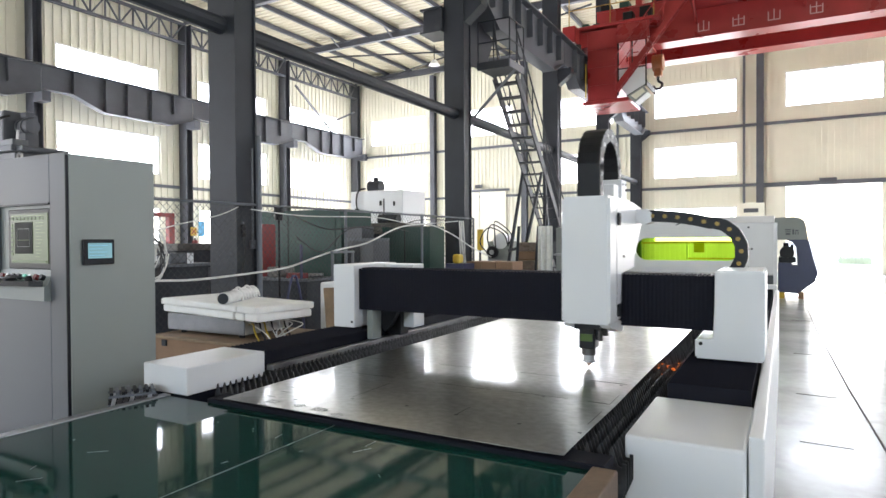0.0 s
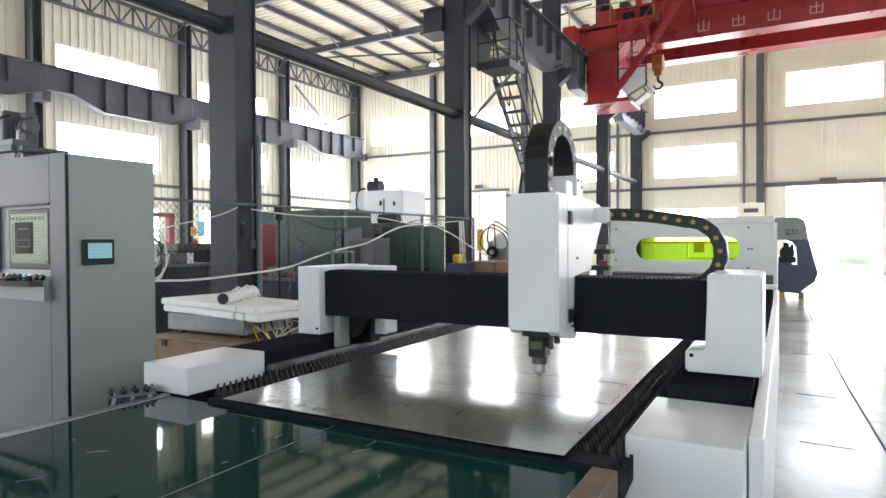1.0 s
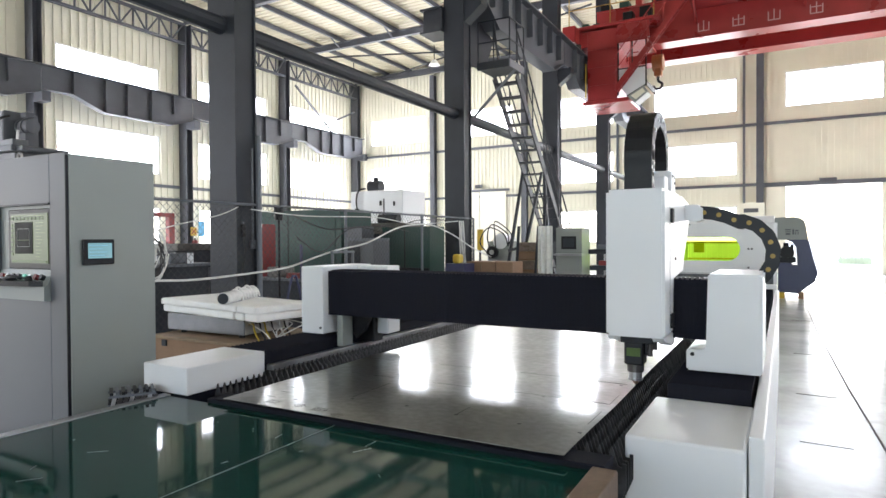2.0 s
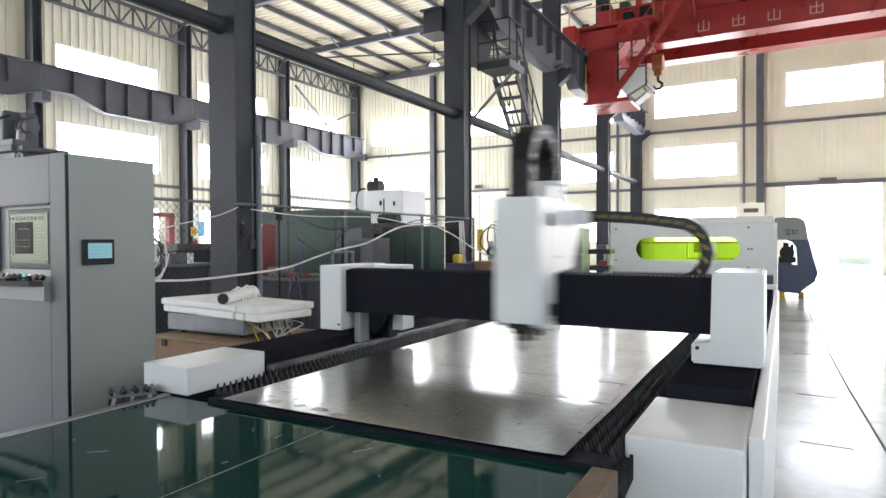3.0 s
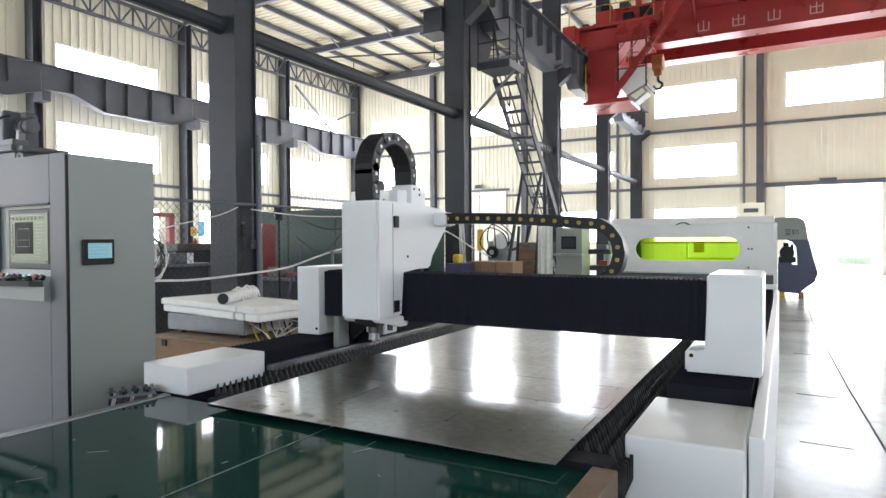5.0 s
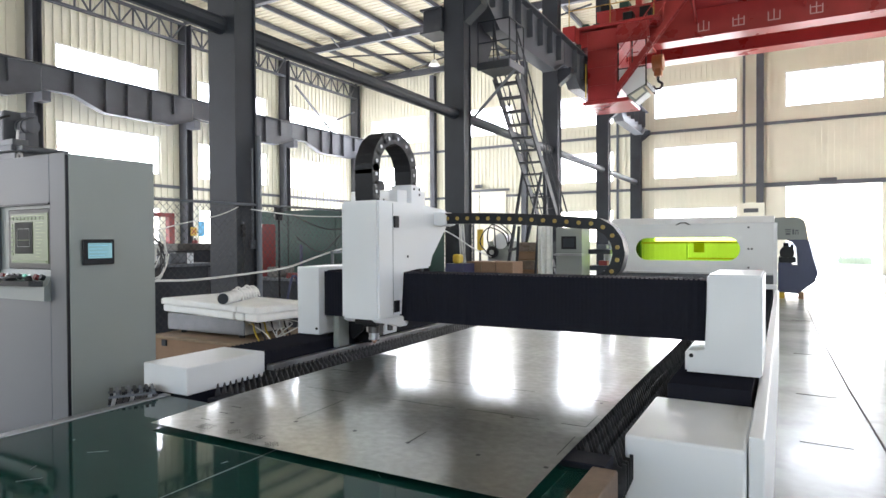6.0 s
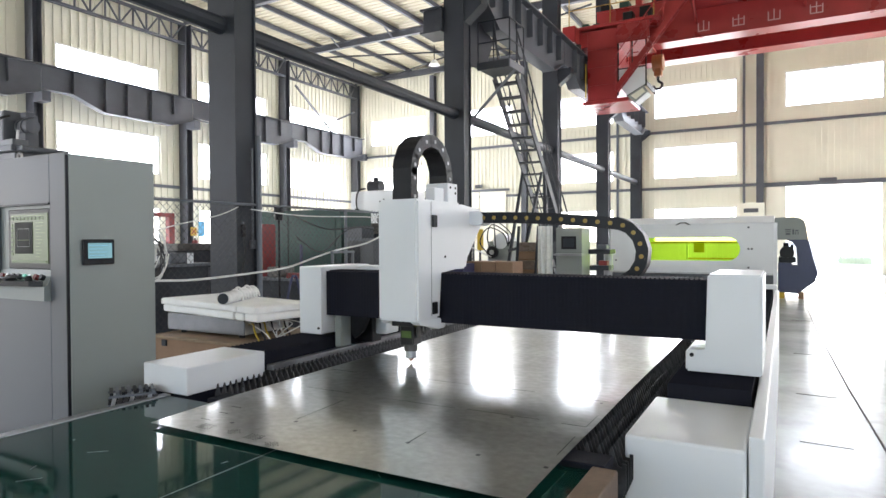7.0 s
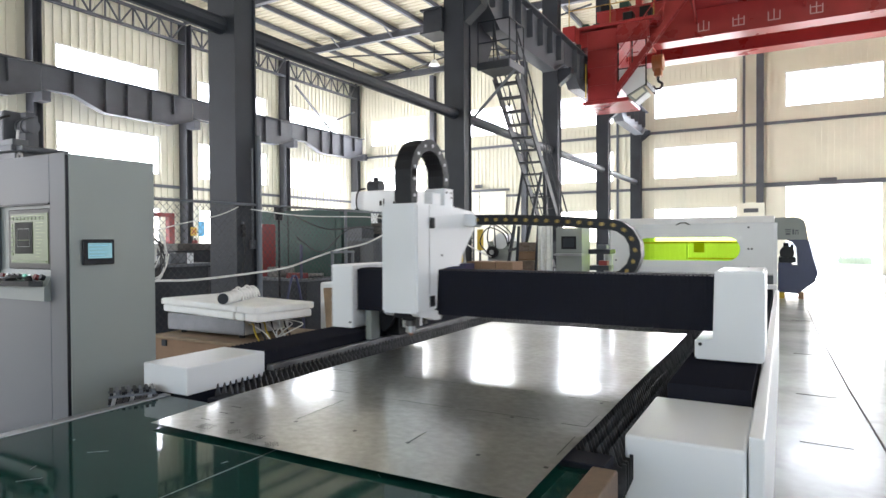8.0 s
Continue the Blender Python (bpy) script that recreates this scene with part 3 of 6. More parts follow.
def make_carriage():
    """The cutting head's white housing, at its zero place on the beam."""
    x1 = X_FACE
    x0 = x1 - 0.245
    bm = slab(bmesh.new(), [(-0.20, 1.03), (-0.20, 1.665), (0.29, 1.665), (0.29, 1.645), (0.57, 1.64), (0.57, 1.54), (0.355, 1.36), (0.355, 1.285), (0.035, 1.285), (0.035, 1.03)], "x", x0, x1)
    bmesh.ops.bevel(bm, geom=list(bm.edges), offset=0.012, segments=2, affect="EDGES")
    c = part("carriage", bm, WHITE, gantry, "white sheet-metal housing of the cutting head")
    for u0, u1 in ((x0 + 0.006, x0 + 0.05), (x1 - 0.052, x1 - 0.004)):
        bm = slab(bmesh.new(), [(-0.19, 1.031), (0.035, 1.031), (0.10, 0.99), (0.085, 0.972), (0.02, 0.972), (-0.06, 0.995), (-0.16, 1.012)], "x", u0, u1)
        part("guard_lug", bm, WHITE, c)
    # black slab for the hollow between the lugs, its shade put in as colour
    part("recess", box(x0 + 0.051, x1 - 0.053, -0.15, 0.03, 0.998, 1.0295, 0.003, 1), PLASTIC, c)
    for y, r, z in ((-0.055, 0.012, 0.93), (0.035, 0.016, 0.945)):
        part("gas_fitting", rod(bmesh.new(), (x1 - 0.085, y, 0.997), (x1 - 0.085, y, z), r, 12), DARKMETAL, c)
    part("sensor_block", box(x0 + 0.055, x0 + 0.075, -0.05, 0.0, 0.94, 0.997, 0.003, 1), ALU, c)
    for z in (1.553, 1.091):
        bm = box(x1 + 0.001, x1 + 0.012, -0.056, -0.010, z - 0.032, z + 0.032, 0.003, 1)
        part("hinge", bm, PLASTIC, c, "small black hinge")
    part("door_seam", box(x1 + 0.0002, x1 + 0.0012, -0.0605, -0.0575, 1.05, 1.655), CABDARK, c)
    part("screw", rod(bmesh.new(), (x1, 0.09, 1.36), (x1 + 0.004, 0.09, 1.36), 0.007, 8), PLASTIC, c)
    bm = slab(bmesh.new(), [(x1 + 0.001, 1.62), (x1 + 0.06, 1.62), (x1 + 0.085, 1.60), (x1 + 0.085, 1.545), (x1 + 0.05, 1.535), (x1 + 0.001, 1.545)], "y", 0.39, 0.51)
    part("chain_arm", bm, WHITE, c)
    part("chain_mount", box(x1 - 0.175, x1 - 0.03, 0.185, 0.30, 1.60, 1.775, 0.006), WHITE, c)
    part("mount_wing", box(x1 - 0.10, x1 - 0.04, 0.05, 0.153, 1.667, 1.74, 0.004), WHITE, c)
    part("lug", slab(bmesh.new(), [(x0 + 0.01, 1.665), (x0 + 0.06, 1.665), (x0 + 0.045, 1.72)], "y", 0.05, 0.06), WHITE, c)
    for y, z in ((0.18, 1.75), (0.24, 1.75), (0.24, 1.72)):
        part("bolt", rod(bmesh.new(), (x1 - 0.0298, y + 0.03, z), (x1 - 0.026, y + 0.03, z), 0.007, 8), PLASTIC, c)
    return c


carriage = make_carriage()


def coloured(name, pieces, parent, label=""):
    """One part from several bmeshes, each in its own material."""
    me = bpy.data.meshes.new(name)
    whole = bmesh.new()
    for k, (bm, material) in enumerate(pieces):
        for f in bm.faces:
            f.material_index = k
        bmesh.ops.recalc_face_normals(bm, faces=bm.faces)
        tmp = bpy.data.meshes.new("piece")
        bm.to_mesh(tmp)
        bm.free()
        whole.from_mesh(tmp)
        bpy.data.meshes.remove(tmp)
        me.materials.append(material)
    whole.to_mesh(me)
    whole.free()
    ob = new(name, me)
    ob.parent = parent
    if parent in BASE:
        ob.matrix_parent_inverse = BASE[parent].inverted()
    if label:
        ob["label"] = label
    return ob


LABELG = mat("dull_green_label", (0.07, 0.12, 0.02), 0.5)
CX, CY = X_FACE - 0.155, -0.02


def make_cutter():
    """The lens barrel and nozzle, which slides up and down in the carriage."""
    body = box(CX - 0.042, CX + 0.042, CY - 0.045, CY + 0.045, 0.885, 1.10, 0.006, 1)
    bx(body, CX + 0.042, CX + 0.06, CY - 0.02, CY + 0.03, 0.93, 1.0, 0.004, 1)
    barrel = rod(bmesh.new(), (CX, CY, 0.886), (CX, CY, 0.85), 0.037, 18)
    collar = rod(bmesh.new(), (CX, CY, 0.85), (CX, CY, 0.822), 0.03, 18)
    rod(collar, (CX, CY, 0.822), (CX, CY, 0.812), 0.033, 18)
    tip = rod(bmesh.new(), (CX, CY, 0.812), (CX, CY, 0.789), 0.02, 18, 0.005)
    tag = box(CX - 0.03, CX + 0.03, CY - 0.048, CY - 0.0455, 0.925, 0.962)
    return coloured("cutting_head", [(body, PLASTIC), (barrel, DARKMETAL), (collar, CHROME), (tip, COPPER), (tag, LABELG)], carriage, "dark cutting head with a shiny nozzle")


cutter = make_cutter()


# cable chain over the beam, link by link
PITCH, CH_R, CH_LOW, CH_Y, CH_FIX = 0.067, 0.157, 1.222, 0.45, -1.356
CH_LEN, CH_SAG = 1.8225, 0.045


def capsule(half, r, n=5):
    """Outline of a plate with round ends."""
    out = [(half + r * math.sin(math.pi * k / n), r * -math.cos(math.pi * k / n)) for k in range(n + 1)]
    return out + [(-x, -z) for x, z in out]


LINK_PAIR = [mesh_of("chain_link", slab(bmesh.new(), capsule(PITCH / 2, 0.0315), "y", -w, w), PLASTIC) for w in (0.05, 0.0475)]
PIN = mesh_of("pin", rod(bmesh.new(), (0, -0.0505, 0), (0, -0.056, 0), 0.0115, 12), PINY)
LINKS = []
for i in range(int(CH_LEN / PITCH) + 1):
    ln = new("chain_link", LINK_PAIR[i % 2])
    ln.parent = gantry
    pn = new("pin", PIN)
    pn.parent = ln
    LINKS.append(ln)


def link_pose(i, x_head):
    """Where link i lies when the carriage's face is at x_head: upper run, bend, lower run."""
    start = x_head + 0.056
    loop = (CH_LEN - math.pi * CH_R + start + CH_FIX) / 2
    s = (i + 0.5) * PITCH
    up = loop - start
    top = CH_LOW + 2 * CH_R + CH_SAG
    if s < up:
        return pose(start + s, CH_Y, top - CH_SAG * (s / up) ** 2, 0, math.degrees(math.atan(2 * CH_SAG * s / up ** 2)), 0)
    if s < up + math.pi * CH_R:
        a = (s - up) / CH_R
        return pose(loop + CH_R * math.sin(a), CH_Y, CH_LOW + CH_R + CH_R * math.cos(a), 0, math.degrees(a), 0)
    return pose(loop - (s - up - math.pi * CH_R), CH_Y, CH_LOW, 0, 180, 0)


# upright cable loop on the carriage: one rigid arch that rides half the nozzle's stroke
def make_loop():
    ya, yb, xc = -0.13, 0.255, X_FACE - 0.115
    r = (yb - ya) / 2
    yc, top = (ya + yb) / 2, 1.835
    links, caps = bmesh.new(), bmesh.new()
    path = []
    z = 1.475
    while z < top - 0.02:
        path.append((ya, z, 0.0))
        z += 0.048
    for k in range(0, 14):
        a = math.pi * k / 13
        path.append((yc - r * math.cos(a), top + r * math.sin(a), a))
    z = top - 0.046
    while z > 1.68:
        path.append((yb, z, math.pi))
        z -= 0.048
    for k, (y, z, a) in enumerate(path):
        m = Matrix.Translation((xc, y, z)) @ Matrix.Rotation(-a, 4, "X")
        w = 0.058 if k % 2 else 0.0555
        n0 = len(links.verts)
        slab(links, [(q, p) for p, q in capsule(0.024, 0.034)], "x", -w, w)
        links.verts.ensure_lookup_table()
        for v in links.verts[n0:]:
            v.co = m @ v.co
        if k % 2:
            n0 = len(caps.verts)
            rod(caps, (0.0582, 0, 0), (0.062, 0, 0), 0.010, 10)
            caps.verts.ensure_lookup_table()
            for v in caps.verts[n0:]:
                v.co = m @ v.co
    return coloured("cable_loop", [(links, PLASTIC), (caps, CHROME)], carriage, "black upright cable chain bent in an arch")


loop = tagged(make_loop(), kind="stuff")


# ---------- the galvanised sheet, drawn towards the table ----------
BEND = Vector((0.0, 2.40, 0.78))   # where the sheet's front dips on to the table


def make_sheet():
    nx = 16
    y0, y1, x0, x1 = 1.838, 4.95, -2.10, -0.595
    folds = [(y0, 0.0), (2.18, 0.0020), (2.515, 0.0), (2.885, 0.0034), (3.5, 0.0), (4.2, 0.0012), (y1, 0.0)]
    rows = sorted({round(y0 + 0.0778 * j, 4) for j in range(40)} | {f[0] for f in folds} | {BEND.y})
    creases = (y0, BEND.y, 2.515, 2.885, y1)
    def z(x, y):
        lean_ = float(np.interp(y, [f[0] for f in folds], [f[1] for f in folds]))
        return 0.7795 + lean_ + 0.0005 * math.sin(5.3 * y + 2 * x) + (0.003 * math.sin(4.1 * y) if x > -0.65 else 0)
    def panel(ys, origin):
        bm = bmesh.new()
        xs = [x0 + (x1 - x0) * i / nx for i in range(nx + 1)]
        grid = [[bm.verts.new(Vector((x, y, z(x, y))) - origin) for x in xs] for y in ys]
        for g0, g1 in zip(grid, grid[1:]):
            for i in range(nx):
                bm.faces.new((g0[i], g0[i + 1], g1[i + 1], g1[i]))
        for e in bm.edges:
            p, q = (v.co.y + origin.y for v in e.verts)
            if abs(p - q) < 1e-6 and min(abs(p - c) for c in creases) < 1e-4:
                e.smooth = False
        ex = bmesh.ops.extrude_face_region(bm, geom=list(bm.faces))
        for v in ex["geom"]:
            if isinstance(v, bmesh.types.BMVert):
                v.co.z -= 0.0015
        for e in bm.edges:
            if len(e.link_faces) == 2 and e.calc_face_angle(0) > 0.7:
                e.smooth = False
        return bm
    t = thing("galvanised_sheet", (0, 0, 0), "thin galvanised steel sheet with cut marks lying on the slats", "metal sheet")
    part("sheet", panel([y for y in rows if y >= BEND.y], Vector((0, 0, 0))), GALV, t, smooth=True)
    flap = part("front_flap", panel([y for y in rows if y <= BEND.y], BEND), GALV, t, smooth=True)
    flap.matrix_basis = Matrix.Translation(BEND)
    def onto(name, bm, y):
        """A mark on the flap or on the rest of the sheet."""
        if y < BEND.y:
            for v in bm.verts:
                v.co -= BEND
        part(name, bm, PLASTIC, flap if y < BEND.y else t)
    # fine cuts and pierced patterns
    def cut(x, y, w, h):
        zz = z(x, y) + 0.0006
        onto("cut", box(x - w / 2, x + w / 2, y - h / 2, y + h / 2, zz - 0.0008, zz), y)
    for x, y, w, h in ((-1.937, 1.956, 0.05, 0.004), (-1.94, 2.044, 0.05, 0.004), (-1.951, 2.121, 0.05, 0.004), (-0.715, 2.873, 0.17, 0.004), (-0.665, 2.51, 0.09, 0.004),
                       (-1.06, 2.89, 0.21, 0.003), (-1.617, 2.25, 0.003, 0.28), (-1.10, 2.145, 0.003, 0.11), (-1.98, 2.86, 0.16, 0.003), (-1.45, 2.885, 0.36, 0.002),
                       (-1.80, 2.51, 0.25, 0.003), (-0.95, 2.52, 0.3, 0.002), (-1.3, 2.51, 0.3, 0.002), (-0.62, 2.24, 0.003, 0.28), (-0.62, 2.69, 0.003, 0.36)):
        cut(x, y, w, h)
    for x, y in ((-0.842, 2.083), (-0.616, 2.077), (-1.335, 2.098), (-1.60, 2.085), (-1.10, 2.08), (-1.587, 1.891), (-1.81, 1.97), (-0.9, 2.5), (-1.2, 2.87), (-0.65, 2.84)):
        cut(x, y, 0.013, 0.013)
    for x, y in ((-1.617, 1.893), (-1.865, 1.899), (-1.507, 1.866), (-1.726, 1.903)):
        bm = bmesh.new()
        for i in range(6):
            for j in range(5):
                u, v = (i - 2.5) / 2.5, (j - 2) / 2
                if x in (-1.507, -1.726) and u * u + v * v > 1.1:
                    continue
                px, py = x + u * 0.028, y + v * 0.02
                zz = z(px, py) + 0.0006
                bx(bm, px - 0.0027, px + 0.0027, py - 0.0023, py + 0.0023, zz - 0.0008, zz)
        onto("pierced_pattern", bm, y)
    return t, flap


sheet, flap = make_sheet()


# ---------- green topped table before the machine ----------
def green_table():
    t = thing("green_topped_table", (-1.48, 0.6, 0), "long worktable covered with glossy dark green sheets", "table")
    for x0, x1 in ((-2.452, -1.4895), (-1.4885, -0.51)):
        bm = bmesh.new()
        nx, ny = 14, 26
        y0, y1 = -0.6, 1.835
        grid = [[bm.verts.new((x0 + (x1 - x0) * i / nx, y0 + (y1 - y0) * j / ny, 0.75 + 0.0005 * math.sin(2.3 * (y0 + (y1 - y0) * j / ny) + 0.3 * i))) for i in range(nx + 1)] for j in range(ny + 1)]
        for j in range(ny):
            for i in range(nx):
                bm.faces.new((grid[j][i], grid[j][i + 1], grid[j + 1][i + 1], grid[j + 1][i]))
        ex = bmesh.ops.extrude_face_region(bm, geom=list(bm.faces))
        for v in ex["geom"]:
            if isinstance(v, bmesh.types.BMVert):
                v.co.z -= 0.008
        for e in bm.edges:
            if len(e.link_faces) == 2 and e.calc_face_angle(0) > 0.7:
                e.smooth = False
        part("top_sheet", bm, GREENSHEET, t, smooth=True)
    part("joint_strip", box(-1.4903, -1.4882, -0.6, 1.83, 0.7508, 0.7518), CHROME, t, "pale worn joint strip")
    part("edge_strip", box(-2.50, -2.454, -0.6, 1.85, 0.66, 0.755, 0.004), CHROME, t, "pale metal edge strip")
    part("edge_rail", box(-0.508, -0.43, -0.6, 1.84, 0.64, 0.765, 0.006), DARK_TIMBER, t, "brown wooden edge rail")
    part("frame", box(-2.45, -0.51, -0.55, 1.83, 0.62, 0.738), STEEL_LIGHT, t)
    for x in (-2.4, -0.6):
        for y in (-0.45, 1.75):
            part("leg", box(x - 0.04, x + 0.04, y - 0.04, y + 0.04, 0, 0.62), STEEL_LIGHT, t)
    # torn film and scratches
    sc = bmesh.new()
    for k in range(18):
        x, y = random.uniform(-2.4, -0.7), random.uniform(0.9, 1.8)
        a = random.uniform(-0.9, 0.9)
        ln_ = random.uniform(0.01, 0.07)
        bar(sc, (x, y, 0.7512), (x + ln_ * math.sin(a), y + ln_ * math.cos(a), 0.7512), random.uniform(0.0008, 0.002), 0.001)
    tagged(part("scratches", sc, CHROME, t), kind="stuff")
    return t


green_table()

# ---------- control cabinet ----------
SCREEN = glow_mat("screen_pale_green", (0.30, 0.42, 0.18), 0.065)
SCREEN_DARK = mat("screen_dark_field", (0.012, 0.014, 0.012), 0.5, spec=0.1)
SCREEN_BLUE = glow_mat("screen_pale_blue", (0.25, 0.50, 0.58), 0.17)
LAMP_GREEN = glow_mat("green_button_lamp", (0.2, 0.8, 0.6), 0.12)


def control_cabinet():
    t = thing("control_cabinet", (-3.4, 1.93, 0), "tall light grey control cabinet with screen and button shelf", "control cabinet")
    part("body", box(-3.80, -3.016, 1.716, 2.172, 0.10, 1.875, 0.004), CABGREY, t)
    part("plinth", box(-3.78, -3.03, 1.74, 2.14, 0.0, 0.10), PLASTIC, t)
    # front in pieces round the screen bay
    bm = bmesh.new()
    bx(bm, -3.14, -3.006, 1.70, 1.7155, 0.10, 1.885, 0.003, 1)
    bx(bm, -3.80, -3.1405, 1.70, 1.7155, 1.645, 1.885, 0.003, 1)
    bx(bm, -3.80, -3.1405, 1.70, 1.7155, 0.10, 1.165, 0.003, 1)
    bx(bm, -3.80, -3.62, 1.70, 1.7155, 1.1655, 1.6445)
    part("front_door", bm, CABDARK, t, "mid-grey front door")
    part("side_panel", box(-3.0155, -3.0, 1.716, 2.172, 0.10, 1.878, 0.003, 1), CABGREY, t, "light grey side panel")
    part("corner_seal", box(-3.0145, -3.004, 1.7005, 1.7155, 0.10, 1.87), PLASTIC, t)
    part("bay_lip", box(-3.62, -3.14, 1.694, 1.716, 1.638, 1.646), PLASTIC, t)
    scr = part("monitor", box(-3.535, -3.142, 1.708, 1.7155, 1.318, 1.620, 0.003, 1), PLASTIC, t, "black-framed monitor")
    part("display", box(-3.508, -3.168, 1.705, 1.7078, 1.346, 1.598), SCREEN, scr)
    part("drawing_area", box(-3.465, -3.30, 1.703, 1.7048, 1.395, 1.555), SCREEN_DARK, scr)
    lines = bmesh.new()
    for i in range(14):
        z = 1.585 - i * 0.017
        bx(lines, -3.27, -3.27 + random.uniform(0.03, 0.08), 1.703, 1.7048, z - 0.0012, z)
    bx(lines, -3.44, -3.33, 1.7015, 1.7028, 1.463, 1.465)
    bx(lines, -3.50, -3.20, 1.703, 1.7048, 1.585, 1.588)
    part("display_bars", lines, mat("screen_dim_bars", (0.2, 0.25, 0.12), 0.4), scr)
    tools = bmesh.new()
    for i in range(9):
        bx(tools, -3.503 + i * 0.034, -3.478 + i * 0.034, 1.7032, 1.7048, 1.565, 1.580)
    for i in range(7):
        bx(tools, -3.503, -3.485, 1.7032, 1.7048, 1.385 + i * 0.024, 1.402 + i * 0.024)
    bx(tools, -3.50, -3.18, 1.7032, 1.7048, 1.350, 1.362)
    part("tool_icons", tools, mat("screen_olive_icons", (0.10, 0.14, 0.06), 0.4), scr)
    bm = bmesh.new()
    for x0, x1, z0, z1 in ((-3.44, -3.325, 1.43, 1.432), (-3.44, -3.325, 1.52, 1.522), (-3.44, -3.438, 1.43, 1.522), (-3.327, -3.325, 1.43, 1.522)):
        bx(bm, x0, x1, 1.7015, 1.7028, z0, z1)
    part("drawing_outline", bm, mat("screen_grey_outline", (0.20, 0.22, 0.20), 0.4), scr)
    # sloping button panel with its shelf
    bm = slab(bmesh.new(), [(1.714, 1.314), (1.714, 1.165), (1.672, 1.165), (1.672, 1.235), (1.69, 1.245)], "x", -3.62, -3.145)
    desk = part("button_shelf", bm, CABGREY, t, "projecting grey button shelf")
    cols = [REDP, WHITE, PLASTIC, PLASTIC, LAMP_GREEN, WHITE, REDP, PLASTIC]
    for i, c in enumerate(cols):
        x = -3.56 + i * 0.052
        bm = rod(bmesh.new(), (x, 1.700, 1.275), (x, 1.682, 1.283), 0.014, 12)
        part("push_button", bm, c, desk)
    t2 = thing("keyboard_pad", (-3.5, 1.66, 1.236), "black pad lying on the cabinet shelf", "input pad")
    bm = slab(bmesh.new(), [(-3.70, 1.625), (-3.45, 1.615), (-3.22, 1.64), (-3.16, 1.675), (-3.40, 1.688), (-3.70, 1.688)], "z", 1.2362, 1.262)
    part("pad", bm, PLASTIC, t2)
    for x, y, r in ((-3.56, 1.65, 0.026), (-3.40, 1.648, 0.03), (-3.25, 1.655, 0.02)):
        part("knob", rod(bmesh.new(), (x, y, 1.2622), (x, y, 1.288), r, 12, r * 0.6), PLASTIC, t2)
    part("cord", pipe(bmesh.new(), [(-3.22, 1.645, 1.27), (-3.27, 1.62, 1.285), (-3.36, 1.615, 1.28), (-3.45, 1.62, 1.275)], 0.006), CABLEB, t2)
    hmi = part("touch_panel", box(-2.9995, -2.985, 1.769, 1.933, 1.340, 1.465, 0.004, 1), PLASTIC, t, "small black touch panel")
    part("display", box(-2.9848, -2.983, 1.795, 1.917, 1.371, 1.447), SCREEN_BLUE, hmi)
    bars = bmesh.new()
    for i in range(4):
        z = 1.435 - i * 0.016
        bx(bars, -2.9828, -2.9818, 1.80, 1.80 + random.uniform(0.06, 0.11), z - 0.0015, z)
    part("display_bars", bars, mat("screen_blue_bars", (0.1, 0.25, 0.4), 0.4), hmi)
    hk = bmesh.new()
    pipe(hk, [(-3.62, 1.80, 1.88), (-3.62, 1.80, 1.92), (-3.60, 1.80, 1.935), (-3.58, 1.80, 1.92), (-3.58, 1.80, 1.88)], 0.006)
    part("lifting_eye", hk, CHROME, t)


control_cabinet()


# cable chain lying at the machine's end
def cable_tray():
    t = thing("cable_chain_tray", (-2.66, 1.83, 0.0), "dark lattice cable chain in a short metal tray on legs", "cable chain")
    a, b = Vector((-2.625, 1.66, 0.0)), Vector((-2.525, 1.82, 0.0))
    d = (b - a).normalized()
    side = Vector((d.y, -d.x, 0.0)) * 0.055
    for s_ in (-1, 1):
        for z in (0.712, 0.772):
            part("side_rail", bar(bmesh.new(), a + side * s_ + Vector((0, 0, z)), b + side * s_ + Vector((0, 0, z)), 0.012, 0.010), STEEL_LIGHT, t)
        for i in range(8):
            p = a + (b - a) * ((i + 0.5) / 8) + side * s_
            part("side_link", bar(bmesh.new(), p + Vector((0, 0, 0.7175)), p + d * 0.012 + Vector((0, 0, 0.7665)), 0.010, 0.016), DARKMETAL if i % 3 else CHROME, t)
    for i in range(8):
        p = a + (b - a) * ((i + 0.5) / 8) + Vector((0, 0, 0.784))
        part("rung", bar(bmesh.new(), p - side * 1.1, p + side * 1.1, 0.014, 0.012), STEEL_LIGHT if i % 2 else PLASTIC, t)
    for u in (0.2, 0.8):
        p = a + (b - a) * u
        part("leg", bar(bmesh.new(), p, p + Vector((0, 0, 0.706)), 0.03, 0.03), DARKMETAL, t)
    for k in (-0.5, 0.0, 0.5):
        part("cable", pipe(bmesh.new(), [a + (b - a) * u + side * k + Vector((0, 0, 0.742 + 0.006 * math.sin(9 * u + 5 * k))) for u in (0.0, 0.3, 0.6, 1.0)], 0.012), CABLEB, t)


cable_tray()


# ---------- foam-topped power source on a crate ----------
def turned(bm, at, deg):
    m = Matrix.Translation(at) @ Matrix.Rotation(radians(deg), 4, "Z")
    for v in bm.verts:
        v.co = m @ v.co
    return bm


F_AT, F_TURN = (-4.95, 4.42, 0.0), -9
crate = thing("wooden_crate", (-4.7, 4.4, 0), "low brown plywood crate on the floor", "crate")
part("lid", box(-5.52, -3.86, 3.92, 4.95, 0.505, 0.53, 0.004, 1), TIMBER, crate)
part("box", box(-5.48, -3.90, 3.96, 4.91, 0.06, 0.504), CARDBOARD, crate)
for x in (-5.3, -4.7, -4.1):
    part("runner", box(x - 0.05, x + 0.05, 3.96, 4.91, 0, 0.0595), TIMBER, crate)
